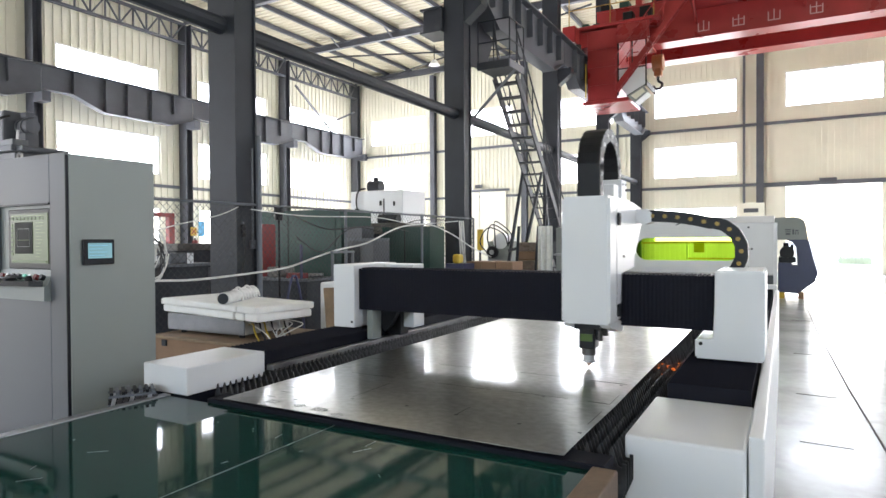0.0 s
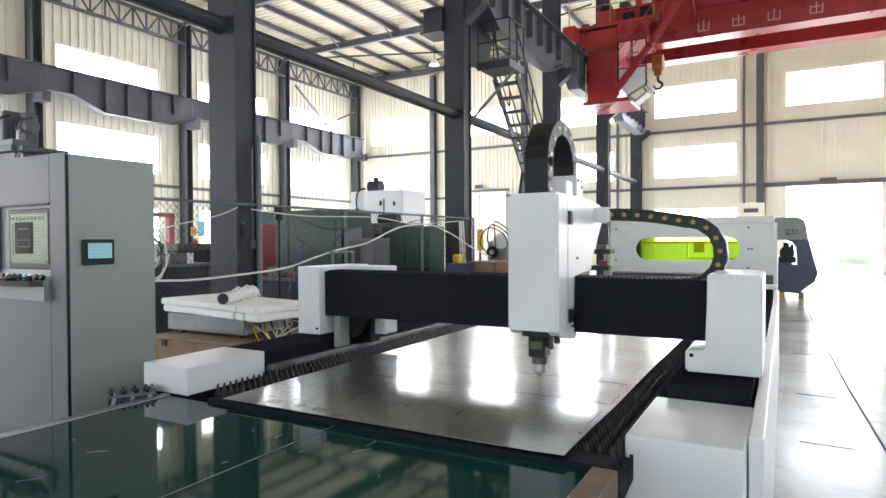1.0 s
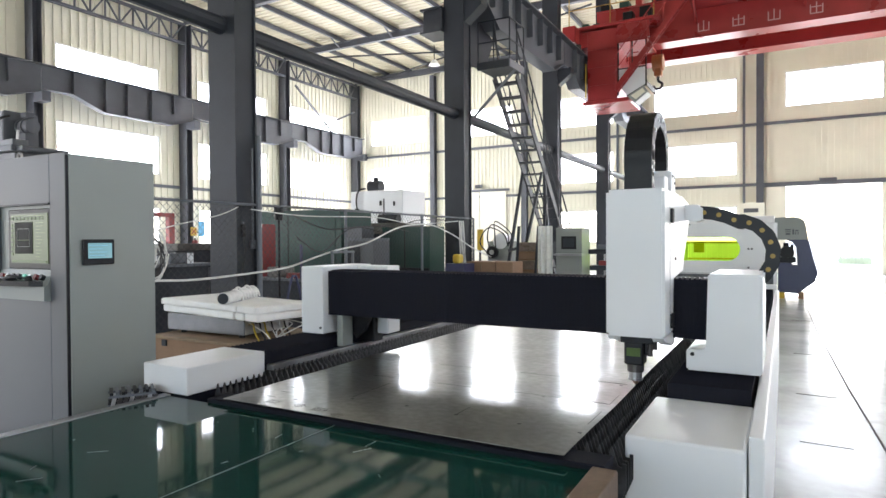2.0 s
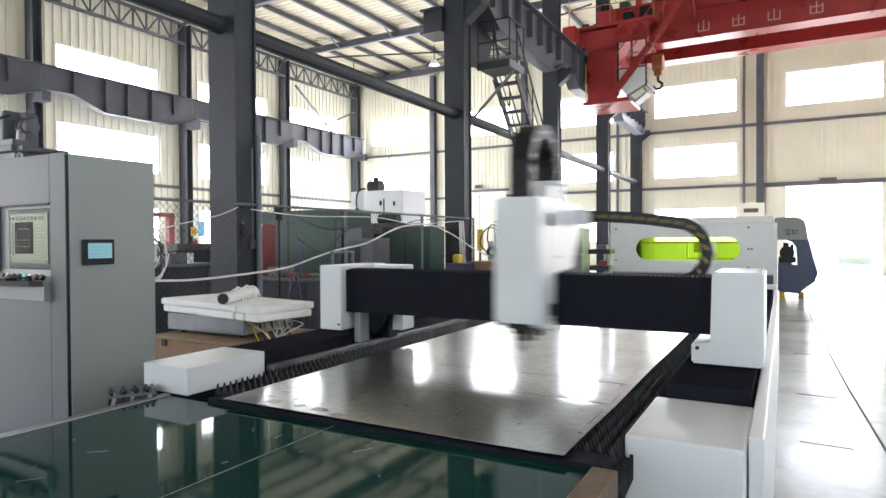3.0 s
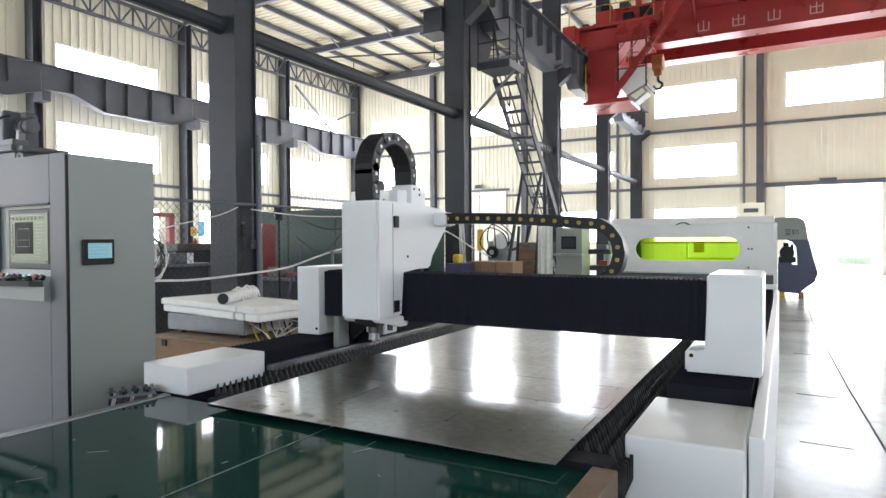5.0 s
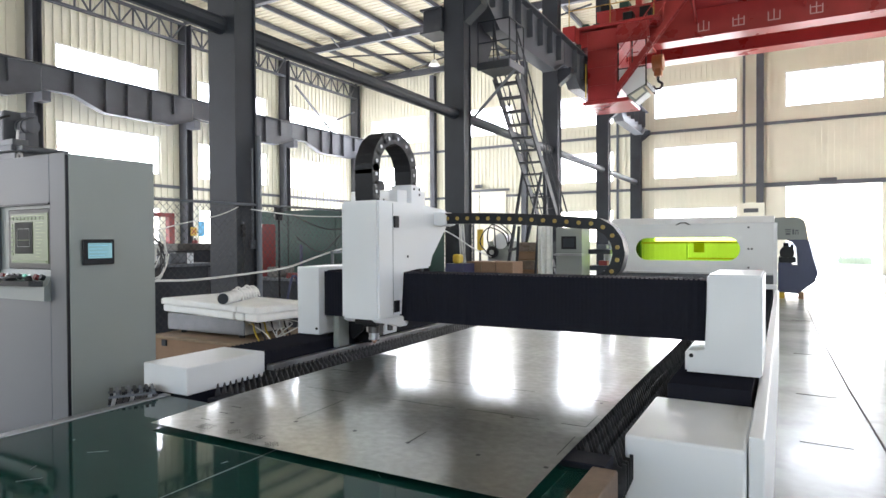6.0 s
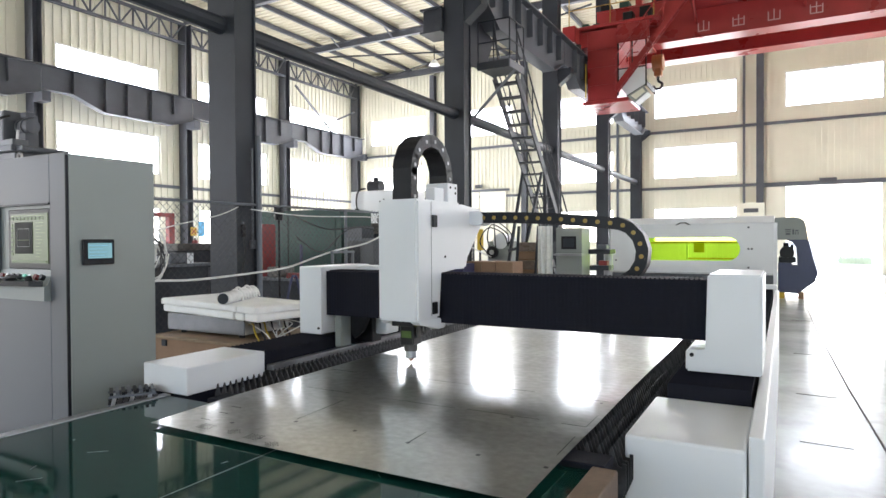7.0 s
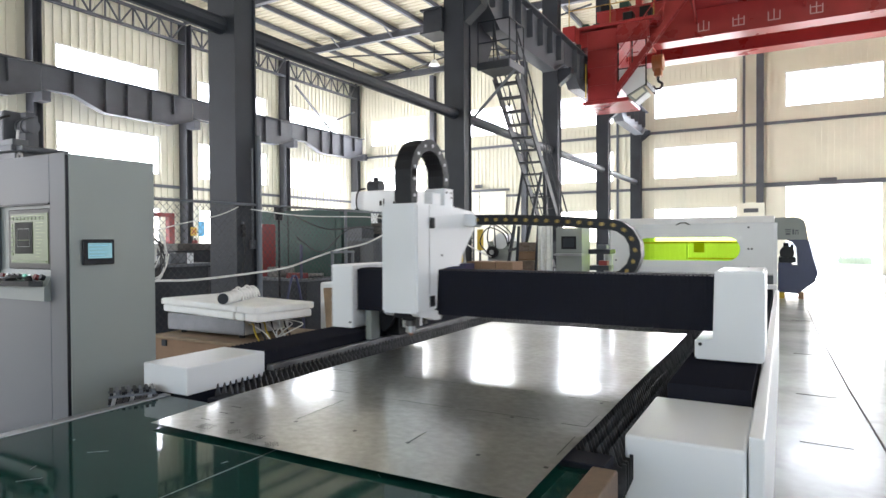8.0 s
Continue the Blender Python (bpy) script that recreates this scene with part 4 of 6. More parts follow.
part("latch", box(-5.36, -5.30, 3.94, 3.959, 0.43, 0.49), STEEL, crate)
PSUGREY = mat("glossy_mid_grey_sheet_metal", (0.16, 0.165, 0.18), 0.22, 0.3, var=0.15, scale=5)
psu = thing("power_source_unit", (-4.95, 4.45, 0.53), "grey metal power unit in plastic wrap on a crate", "machine unit")
part("case", box(-5.56, -4.46, 4.16, 4.76, 0.555, 0.724, 0.006, 1), PSUGREY, psu)
for x in (-5.38, -4.55):
    for y in (4.22, 4.70):
        part("foot", rod(bmesh.new(), (x, y, 0.53), (x, y, 0.555), 0.028, 10), PLASTIC, psu)
part("end_plate", box(-4.459, -4.454, 4.17, 4.75, 0.565, 0.715), ALU, psu, "shiny metal end plate")
YB = mat("yellow_cable", (0.42, 0.30, 0.03), 0.5)
for y, c in ((4.22, YB), (4.30, CABLEB), (4.36, YB), (4.45, CABLEB), (4.55, CABLEW), (4.62, CABLEB)):
    part("cable_tail", pipe(bmesh.new(), [(-4.455, y, 0.66), (-4.36, y - 0.04, 0.67), (-4.26, y - 0.12, 0.62), (-4.16, y - 0.16, 0.541)], 0.009), c, psu)
FILM = mat("milky_plastic_film", (0.72, 0.72, 0.70), 0.18, var=0.1, scale=14)
sw = bmesh.new()
for k in range(5):
    pipe(sw, [(-4.44, 4.2 + 0.1 * k, 0.68), (-4.30 + 0.02 * k, 4.18 + 0.13 * k, 0.64 + 0.02 * math.sin(3 * k)), (-4.16 + 0.03 * math.sin(2 * k), 4.14 + 0.08 * k, 0.60), (-4.05, 4.1 + 0.1 * math.sin(k), 0.538)], 0.006)
part("plastic_wrap", sw, FILM, psu, "torn clear plastic wrap")
foam = thing("foam_board", (F_AT[0], F_AT[1], 0.725), "white foam slab laid over the power unit", "foam board")
for x0, x1 in ((-0.73, 0.55), (0.57, 0.70), (0.72, 0.92)):
    part("slab", turned(box(x0, x1, -0.31, 0.31, 0.725, 0.80, 0.018), F_AT, F_TURN), FOAM, foam)
foam2 = thing("foam_board", (F_AT[0], F_AT[1], 0.80), "thinner white foam sheet on top of the slab", "foam board")
for x0, x1 in ((-0.74, 0.62), (0.625, 0.92)):
    part("slab", turned(box(x0, x1, -0.33, 0.34, 0.80, 0.865, 0.016), F_AT, F_TURN), FOAM, foam2)
roll = thing("plastic_film_roll", (-4.7, 4.3, 0.865), "roll of clear plastic film with a grey core", "film roll")
ra, rb = Vector((-4.52, 3.97, 0.924)), Vector((-4.86, 4.66, 0.924))
part("film", rod(bmesh.new(), ra, rb, 0.058, 28), FILM, roll)
part("core", rod(bmesh.new(), ra - (rb - ra) * 0.012, ra + (rb - ra) * 0.01, 0.05, 24), STEEL, roll, "dark grey tube core")
fl = bmesh.new()
d_ = (rb - ra)
for k in range(7):
    u = 0.35 + 0.1 * k
    p = ra + d_ * u
    pipe(fl, [p + Vector((0, -0.05, 0.03)), p + Vector((0.01, 0, 0.062 + 0.02 * math.sin(k * 2.1))), p + Vector((0.02, 0.06, 0.02)), p + Vector((0.03, 0.08, -0.045))], 0.012)
part("loose_film", fl, FILM, roll, "crumpled loose film")


# ---------- chain-link fence ----------
def fence():
    x = -5.70
    y0, y1, zt = 3.4, 11.6, 1.90
    t = thing("chain_link_fence", (x, 7, 0), "grey chain-link fence with tube rails", "fence")
    wire = bmesh.new()
    step = 0.085
    h = zt - 0.07
    n = int((y1 - y0 + h) / step)
    for i in range(n):
        for s in (1, -1):
            a = (y0 - h + i * step) if s > 0 else (y0 + i * step)
            u0, u1 = max(a, y0), min(a + h, y1)
            if s > 0 and u1 > u0:
                rod(wire, (x, u0, 0.1 + (u0 - a)), (x, u1, 0.1 + (u1 - a)), 0.0022, 4)
            if s < 0:
                u0, u1 = max(a - h, y0), min(a, y1)
                if u1 > u0:
                    rod(wire, (x + 0.004, u0, 0.1 + (a - u0)), (x + 0.004, u1, 0.1 + (a - u1)), 0.0022, 4)
    tagged(part("mesh", wire, CHAINW, t), kind="stuff")
    for z, r in ((zt, 0.016), (0.1, 0.012)):
        part("rail", rod(bmesh.new(), (x, y0, z), (x, y1, z), r, 8), STEEL_LIGHT, t)
    for y in (3.4, 7.3, 9.5, 11.6):
        part("post", rod(bmesh.new(), (x, y, 0), (x, y, zt + 0.02), 0.024, 10), STEEL_LIGHT, t)
    part("post", rod(bmesh.new(), (x + 0.02, 5.56, 0), (x + 0.02, 5.56, 2.75), 0.034, 10), STEEL_LIGHT, t, "tall pale fence post")
    return t


fence()


def cable(name, label, pts, r, material, at):
    t = thing(name, at, label, "cable")
    part("strand", pipe(bmesh.new(), pts, r), material, t)


cable("air_hose", "white air hose slung along the fence", [(-5.62, y, z) for y, z in ((3.4, 1.07), (4.04, 1.055), (4.59, 1.037), (5.41, 1.07), (6.0, 1.116), (6.55, 1.233), (7.04, 1.326), (7.73, 1.42), (8.52, 1.648), (9.15, 1.726), (9.74, 1.727), (10.5, 1.566), (11.36, 1.304), (12.3, 1.08))], 0.013, CABLEW, (-5.62, 5, 1.0))
cable("power_cable", "dark cable hung over the fence rail", [(-5.65, 6.1, 1.80), (-5.65, 6.8, 1.62), (-5.65, 7.6, 1.66), (-5.65, 8.4, 1.58), (-5.65, 9.2, 1.80), (-5.65, 10.6, 1.84)], 0.008, CABLEB, (-5.65, 7, 1.6))
cable("power_cable", "dark cable hung over the fence rail", [(-5.65, 6.2, 1.50), (-5.65, 6.7, 1.30), (-5.65, 7.3, 1.62), (-5.65, 8.2, 1.68), (-5.65, 9.0, 1.60)], 0.007, CABLEB, (-5.65, 7, 1.3))
cable("power_cable", "pale cable hung along the fence rail", [(-5.65, 5.4, 1.84), (-5.65, 6.4, 1.79), (-5.65, 8.0, 1.82), (-5.65, 9.2, 1.74), (-5.65, 10.8, 1.83)], 0.008, CABLEW, (-5.65, 7, 1.8))
cable("power_cable", "thin pale cable rising to the column", [(-5.65, 3.9, 1.5), (-5.65, 4.3, 1.62), (-5.65, 4.9, 1.75), (-5.65, 5.2, 1.86)], 0.006, CABLEW, (-5.65, 4.5, 1.6))
coil = thing("cable_coil", (-5.62, 3.95, 1.3), "coil of white cable hung on the fence", "cable coil")
for k in range(11):
    bm = bmesh.new()
    rr = random.uniform(0.17, 0.27)
    oy, oz = random.uniform(-0.06, 0.06), random.uniform(-0.07, 0.05)
    pts = [(-5.65 + random.uniform(-0.015, 0.05), 3.98 + oy + rr * 0.75 * math.cos(a * math.pi / 6), 1.30 + oz + rr * math.sin(a * math.pi / 6)) for a in range(13)]
    part("loop", pipe(bm, pts, 0.007), CABLEW if k % 4 else CABLEB, coil)
hang = thing("cable_bundle", (-5.62, 10.95, 1.4), "bundle of pale cables hanging from the fence end", "cable bundle")
for k in range(9):
    y = 10.9 + random.uniform(-0.12, 0.22)
    part("strand", pipe(bmesh.new(), [(-5.65, y, 1.84), (-5.62 + random.uniform(-0.03, 0.03), y + random.uniform(-0.1, 0.1), 1.4), (-5.62, y + random.uniform(-0.05, 0.15), 1.0), (-5.62, y + 0.2, 0.8)], 0.009), CABLEW if k % 3 else CHROME, hang)


# ---------- things behind the fence ----------
def boxy(name, label, category, x0, x1, y0, y1, z0, z1, material, bevel=0.01, feet=0.0, extras=()):
    t = thing(name, ((x0 + x1) / 2, (y0 + y1) / 2, z0), label, category)
    part("body", box(x0, x1, y0, y1, z0 + feet, z1, bevel), material, t)
    if feet:
        for x in (x0 + 0.08, x1 - 0.08):
            for y in (y0 + 0.08, y1 - 0.08):
                part("foot", box(x - 0.04, x + 0.04, y - 0.04, y + 0.04, z0, z0 + feet), PLASTIC, t)
    for nm, bm, m in extras:
        part(nm, bm, m, t)
    return t


boxy("green_machine_guard", "dark green sheet-metal machine guard", "machine", -10.2, -7.6, 9.6, 10.6, 0, 2.08, TARP, extras=(
    ("seam", box(-9.0, -8.98, 9.592, 9.599, 0.1, 2.0), PLASTIC), ("top_rail", box(-10.2, -7.6, 9.57, 9.598, 1.98, 2.04), TARP), ("door", box(-8.7, -7.75, 9.585, 9.598, 0.2, 1.9), TARP)))
boxy("green_machine_guard", "dark green sheet-metal guard beside a column", "machine", -7.05, -5.95, 10.2, 10.8, 0, 1.72, TARP, extras=(
    ("rail", box(-7.05, -5.95, 10.17, 10.198, 0.86, 0.92), PLASTIC), ("seam", box(-6.52, -6.5, 10.19, 10.198, 0.1, 1.7), PLASTIC)))
boxy("electric_cabinet", "grey electric cabinet with a dark opening", "cabinet", -7.5, -7.1, 9.6, 10.0, 0, 1.72, CABDARK, extras=(
    ("opening", box(-7.42, -7.2, 9.585, 9.598, 0.95, 1.5), PLASTIC),))
boxy("electric_cabinet", "low grey-green machine body", "machine", -7.05, -6.4, 9.0, 9.5, 0, 1.45, CABDARK, extras=(
    ("panel", box(-6.98, -6.7, 8.985, 8.998, 0.9, 1.35), STEEL), ("top_plate", box(-7.05, -6.4, 9.0, 9.5, 1.451, 1.5), STEEL_LIGHT)))
boxy("red_tool_cabinet", "narrow dull red steel cabinet", "cabinet", -8.05, -7.88, 7.6, 8.1, 0, 1.75, REDP, extras=(
    ("edge", box(-7.90, -7.88, 7.585, 7.598, 0.05, 1.72), WHITE),))
BROWNG = mat("dusty_grey_brown_paint", (0.15, 0.135, 0.12), 0.6, var=0.3, scale=4, stain=0.5, stain_scale=3)
boxy("grey_lathe", "dusty grey lathe body with dark openings", "machine", -8.0, -6.9, 10.9, 11.6, 0, 1.83, BROWNG, 0.03, extras=(
    ("ledge", box(-8.05, -6.85, 10.82, 10.899, 1.2, 1.28), STEEL_LIGHT), ("opening", box(-7.3, -7.1, 10.885, 10.899, 1.3, 1.68), PLASTIC), ("opening", box(-7.9, -7.5, 10.885, 10.899, 1.35, 1.6), STEEL),
    ("motor", rod(bmesh.new(), (-7.8, 11.2, 1.93), (-7.3, 11.2, 1.93), 0.1, 12), STEEL), ("pipe_run", pipe(bmesh.new(), [(-7.95, 10.8, 1.0), (-7.6, 10.78, 1.25), (-7.3, 10.8, 1.1), (-6.9, 10.78, 1.45)], 0.025), CABLEB)))
boxy("tool_rack", "low dark rack with parts behind the fence", "rack", -7.2, -6.2, 7.0, 7.6, 0, 0.85, STEEL, 0.01, extras=(
    ("tray", box(-7.25, -6.15, 6.95, 7.65, 0.851, 0.89), STEEL_LIGHT), ("part_block", box(-7.1, -6.8, 7.1, 7.4, 0.891, 1.05, 0.02), BROWNG), ("part_bar", rod(bmesh.new(), (-6.75, 7.2, 0.92), (-6.3, 7.5, 0.92), 0.03, 10), CHROME),
    ("red_block", box(-6.6, -6.3, 7.0, 7.15, 0.891, 0.97), REDP), ("frame", bar(bmesh.new(), (-6.3, 7.0, 0.89), (-6.3, 7.0, 1.4), 0.03, 0.03), BLUEP)))
wm = boxy("white_milling_machine", "white enclosed milling machine with a motor on top", "milling machine", -10.75, -9.0, 14.0, 15.2, 0, 2.84, WHITE, 0.03, extras=(
    ("door_seam", box(-9.62, -9.59, 13.985, 13.998, 0.3, 2.6), PLASTIC), ("vent", box(-9.75, -9.68, 13.985, 13.998, 2.42, 2.55), PLASTIC), ("vent", box(-9.3, -9.24, 13.985, 13.998, 2.4, 2.52), PLASTIC),
    ("motor", rod(bmesh.new(), (-10.35, 14.4, 2.98), (-9.95, 14.4, 2.98), 0.17, 16), STEEL), ("motor_base", box(-10.3, -10.0, 14.25, 14.55, 2.841, 2.9), STEEL),
    ("motor_cap", rod(bmesh.new(), (-10.15, 14.4, 3.12), (-10.15, 14.4, 3.25), 0.08, 12), STEEL),
    ("hose", pipe(bmesh.new(), [(-10.2, 13.96, 2.9), (-10.42, 13.94, 2.85), (-10.5, 13.94, 2.6), (-10.48, 13.94, 2.35)], 0.025), CABLEB),
    ("hose_end", rod(bmesh.new(), (-10.48, 13.94, 2.35), (-10.48, 13.94, 2.25), 0.06, 10), CABLEB)))
gm = boxy("old_grey_machine", "dark grey old machine tool with a motor head", "machine tool", -16.8, -15.4, 7.6, 8.8, 0, 3.55, CABDARK, 0.03, extras=(
    ("top_plate", box(-16.9, -15.35, 7.5, 8.8, 3.551, 3.70, 0.02), STEEL_BLUE), ("head", box(-16.9, -16.1, 7.7, 8.5, 3.701, 4.6, 0.06), STEEL_BLUE), ("motor", rod(bmesh.new(), (-16.1, 8.1, 4.22), (-15.6, 8.1, 4.22), 0.17, 18), STEEL_BLUE),
    ("motor_foot", box(-16.0, -15.65, 7.95, 8.25, 3.701, 4.05), STEEL_BLUE), ("knob", rod(bmesh.new(), (-15.8, 8.1, 4.4), (-15.8, 8.1, 4.55), 0.06, 10), STEEL_BLUE), ("slide", box(-15.95, -15.4, 7.55, 7.9, 3.701, 3.84, 0.02), STEEL_LIGHT),
    ("handle", rod(bmesh.new(), (-15.5, 7.7, 3.84), (-15.45, 7.7, 4.05), 0.03, 8), CHROME), ("motor_rib", rod(bmesh.new(), (-16.05, 8.1, 4.22), (-15.98, 8.1, 4.22), 0.195, 18), STEEL_BLUE), ("motor_rib", rod(bmesh.new(), (-15.85, 8.1, 4.22), (-15.78, 8.1, 4.22), 0.195, 18), STEEL_BLUE), ("terminal_box", box(-15.95, -15.7, 8.0, 8.2, 4.43, 4.56, 0.02), STEEL_BLUE), ("clamp", box(-15.5, -15.1, 7.6, 8.3, 3.56, 3.66, 0.02), STEEL_BLUE), ("oil_pipe", pipe(bmesh.new(), [(-16.2, 7.6, 3.72), (-16.1, 7.5, 4.0), (-15.9, 7.5, 4.3), (-15.8, 7.7, 4.42)], 0.03), CABLEB)))
boxy("work_bench", "dark steel bench with clutter behind the fence", "bench", -8.3, -7.0, 4.9, 5.9, 0, 1.12, STEEL, 0.01, extras=(
    ("bench_top", box(-8.35, -6.95, 4.85, 5.95, 1.121, 1.16), STEEL_LIGHT),))
# stand-in block for dark clutter, added to close a bright gap
boxy("machine_bed", "dark block in place of clutter behind the fence", "machine", -10.4, -9.0, 6.9, 8.5, 0, 1.3, STEEL, 0.02, extras=(
    ("slide", box(-10.0, -9.2, 7.1, 8.2, 1.301, 1.42, 0.01), BROWNG), ("panel", box(-8.999, -8.985, 7.2, 8.1, 0.4, 1.0), CABDARK)))
boxy("toolbox", "brown-grey toolbox on the bench", "toolbox", -7.45, -7.2, 5.45, 5.75, 1.16, 1.30, STEEL_LIGHT, 0.01, extras=(("handle", box(-7.4, -7.2, 5.38, 5.40, 1.27, 1.30), PLASTIC),))
for dy in (0, 0.14):
    b = thing("spray_bottle", (-7.2, 5.05 + dy, 1.16), "small dark bottle with a pale label on the bench", "bottle", "bench bottles")
    part("bottle", rod(bmesh.new(), (-7.2, 5.05 + dy, 1.16), (-7.2, 5.05 + dy, 1.33), 0.045, 12), PLASTIC, b)
    part("label", rod(bmesh.new(), (-7.2, 5.05 + dy, 1.2), (-7.2, 5.05 + dy, 1.27), 0.0465, 12), WHITE, b)
    part("cap", rod(bmesh.new(), (-7.2, 5.05 + dy, 1.33), (-7.2, 5.05 + dy, 1.38), 0.02, 10), CHROME, b)
fe = thing("fire_extinguisher", (-16.95, 13.75, 0), "red fire extinguisher on a stand by the wall", "fire extinguisher")
part("stand", box(-17.1, -16.8, 13.6, 13.9, 0, 1.06), STEEL, fe)
part("bottle", rod(bmesh.new(), (-16.95, 13.75, 1.06), (-16.95, 13.75, 1.5), 0.09, 14), REDP, fe)
part("valve", rod(bmesh.new(), (-16.95, 13.75, 1.5), (-16.95, 13.75, 1.58), 0.03, 8), PLASTIC, fe)
for y, m, lab, zz in ((17.67, YELLOW, "yellow warning sign with a dark cross on a wall column", 1.89), (18.08, mat("pale_blue_sign", (0.12, 0.42, 0.72), 0.5), "pale blue sign board on a wall column", 1.86)):
    s_ = thing("wall_sign", (X_W + 0.55, y, zz), lab, "sign")
    part("board", box(X_W + 0.52, X_W + 0.55, y - 0.15, y + 0.15, zz - 0.18, zz + 0.18 + (0.30 if m is not YELLOW else 0)), m, s_)
    part("bracket", box(X_W + 0.0, X_W + 0.519, y - 0.02, y + 0.02, zz - 0.02, zz + 0.02), STEEL, s_)
    if m is YELLOW:
        cr = bmesh.new()
        bar(cr, (X_W + 0.555, y - 0.12, zz - 0.12), (X_W + 0.555, y + 0.12, zz + 0.12), 0.008, 0.05)
        bar(cr, (X_W + 0.555, y - 0.12, zz + 0.12), (X_W + 0.555, y + 0.12, zz - 0.12), 0.008, 0.05)
        part("mark", cr, REDP, s_)
rf = thing("red_door_frame", (-19, 13.2, 0), "dark red steel frame standing by the wall", "door frame")
for y in (12.1, 14.37):
    part("jamb", box(-19.1, -18.9, y - 0.11, y + 0.11, 0, 2.33), REDP, rf)
part("head", box(-19.1, -18.9, 11.99, 14.48, 2.331, 2.47), REDP, rf)
hs = thing("hanging_handset", (-5.74, 5.36, 1.2), "black control pendant hung on the column", "control pendant")
part("hook", box(-5.769, -5.735, 5.35, 5.37, 1.66, 1.69), STEEL_LIGHT, hs)
part("handset", box(-5.765, -5.72, 5.33, 5.39, 1.50, 1.66, 0.01, 1), PLASTIC, hs)
part("cord", pipe(bmesh.new(), [(-5.74, 5.36, 1.5), (-5.73, 5.38, 1.3), (-5.745, 5.35, 1.1), (-5.735, 5.39, 0.9), (-5.74, 5.37, 0.6)], 0.012), CABLEB, hs)
jb = thing("junction_box", (-5.76, 5.53, 1.4), "small grey junction box on the column", "junction box")
part("case", box(-5.769, -5.72, 5.48, 5.56, 1.36, 1.47, 0.006, 1), STEEL_LIGHT, jb)
part("conduit", rod(bmesh.new(), (-5.75, 5.52, 1.47), (-5.75, 5.52, 2.6), 0.012, 8), STEEL_LIGHT, jb)
for x, y, z, r, h, m in ((-7.9, 5.1, 1.16, 0.05, 0.18, CHROME), (-7.75, 5.3, 1.16, 0.07, 0.12, STEEL), (-8.1, 5.5, 1.16, 0.06, 0.22, PLASTIC), (-7.0, 5.6, 1.16, 0.04, 0.14, WHITE)):
    tn = thing("metal_can", (x, y, z), "small can standing on the bench", "can", "bench cans")
    part("can", rod(bmesh.new(), (x, y, z), (x, y, z + h), r, 14), m, tn)
    part("lid", rod(bmesh.new(), (x, y, z + h), (x, y, z + h + 0.012), r * 0.8, 14), STEEL, tn)
# work lamp on a stand
fr_ = thing("steel_stand", (-5.3, 6.72, 0), "pale grey steel stand frame behind the gantry", "stand")
for y in (6.50, 6.94):
    part("post", bar(bmesh.new(), (-5.3, y, 0.0), (-5.3, y, 1.28), 0.03, 0.03), STEEL_LIGHT, fr_)
part("top_bar", bar(bmesh.new(), (-5.3, 6.48, 1.30), (-5.3, 6.96, 1.30), 0.04, 0.03), STEEL_LIGHT, fr_)
part("shelf_bar", bar(bmesh.new(), (-5.3, 6.50, 0.7), (-5.3, 6.94, 0.7), 0.03, 0.03), STEEL_LIGHT, fr_)
tro = thing("tube_trolley", (-5.45, 5.92, 0), "small trolley of bent dark blue tube by the fence", "trolley")
for dy in (-0.09, 0.09):
    part("tube", pipe(bmesh.new(), [(-5.45, 5.92 + dy * 2.2, 0.02), (-5.45, 5.92 + dy * 1.6, 0.6), (-5.45, 5.92 + dy * 0.6, 0.96), (-5.45, 5.92, 1.01)], 0.016), BLUEP, tro)
part("deck", box(-5.6, -5.3, 5.62, 6.21, 0.0, 0.05, 0.005, 1), STEEL, tro)
fan = thing("work_lamp", (-5.75, 5.97, 0), "dark work lamp on a thin stand", "work lamp")
part("stand", rod(bmesh.new(), (-5.75, 5.97, 0.02), (-5.75, 5.97, 1.72), 0.015, 8), PLASTIC, fan)
part("foot", rod(bmesh.new(), (-5.75, 5.97, 0), (-5.75, 5.97, 0.02), 0.16, 16), PLASTIC, fan)
part("head", rod(bmesh.new(), (-5.75, 5.97, 1.72), (-5.75, 5.97, 1.89), 0.05, 14, 0.065), PLASTIC, fan)
# boxes and gear past the fence
boxy("cardboard_box", "brown cardboard carton on a pallet", "carton", -5.36, -4.76, 10.6, 11.2, 0.15, 1.04, CARDBOARD, 0.006, extras=(("flap_seam", box(-5.06, -5.04, 10.59, 10.598, 0.2, 1.0), TIMBER), ("pallet", box(-5.4, -4.7, 10.55, 11.25, 0.0, 0.149), TIMBER)))
boxy("cardboard_box", "open brown carton beside another", "carton", -4.74, -4.40, 10.6, 11.1, 0.0, 1.04, CARDBOARD, 0.006, extras=(("print_bars", box(-4.66, -4.5, 10.59, 10.598, 0.6, 0.66), TIMBER),))
boxy("yellow_tool_case", "orange-yellow tool on a dark box", "tool", -5.41, -5.26, 10.1, 10.3, 1.02, 1.19, YELLOW, 0.04, extras=(("dark_box", box(-5.50, -5.12, 10.0, 10.45, 0, 1.019), BLUEP),))
dr = thing("white_machine_drum", (-6.2, 14.0, 0), "white rounded machine housing with a dark wheel", "machine")
part("stand", box(-6.6, -5.8, 13.9, 14.5, 0, 0.86, 0.02), STEEL, dr)
part("drum", rod(bmesh.new(), (-6.10, 13.9, 1.42), (-6.10, 14.5, 1.42), 0.19, 24), WHITE, dr)
part("housing", box(-6.46, -5.85, 13.92, 14.5, 0.861, 1.42, 0.04), CABGREY, dr)
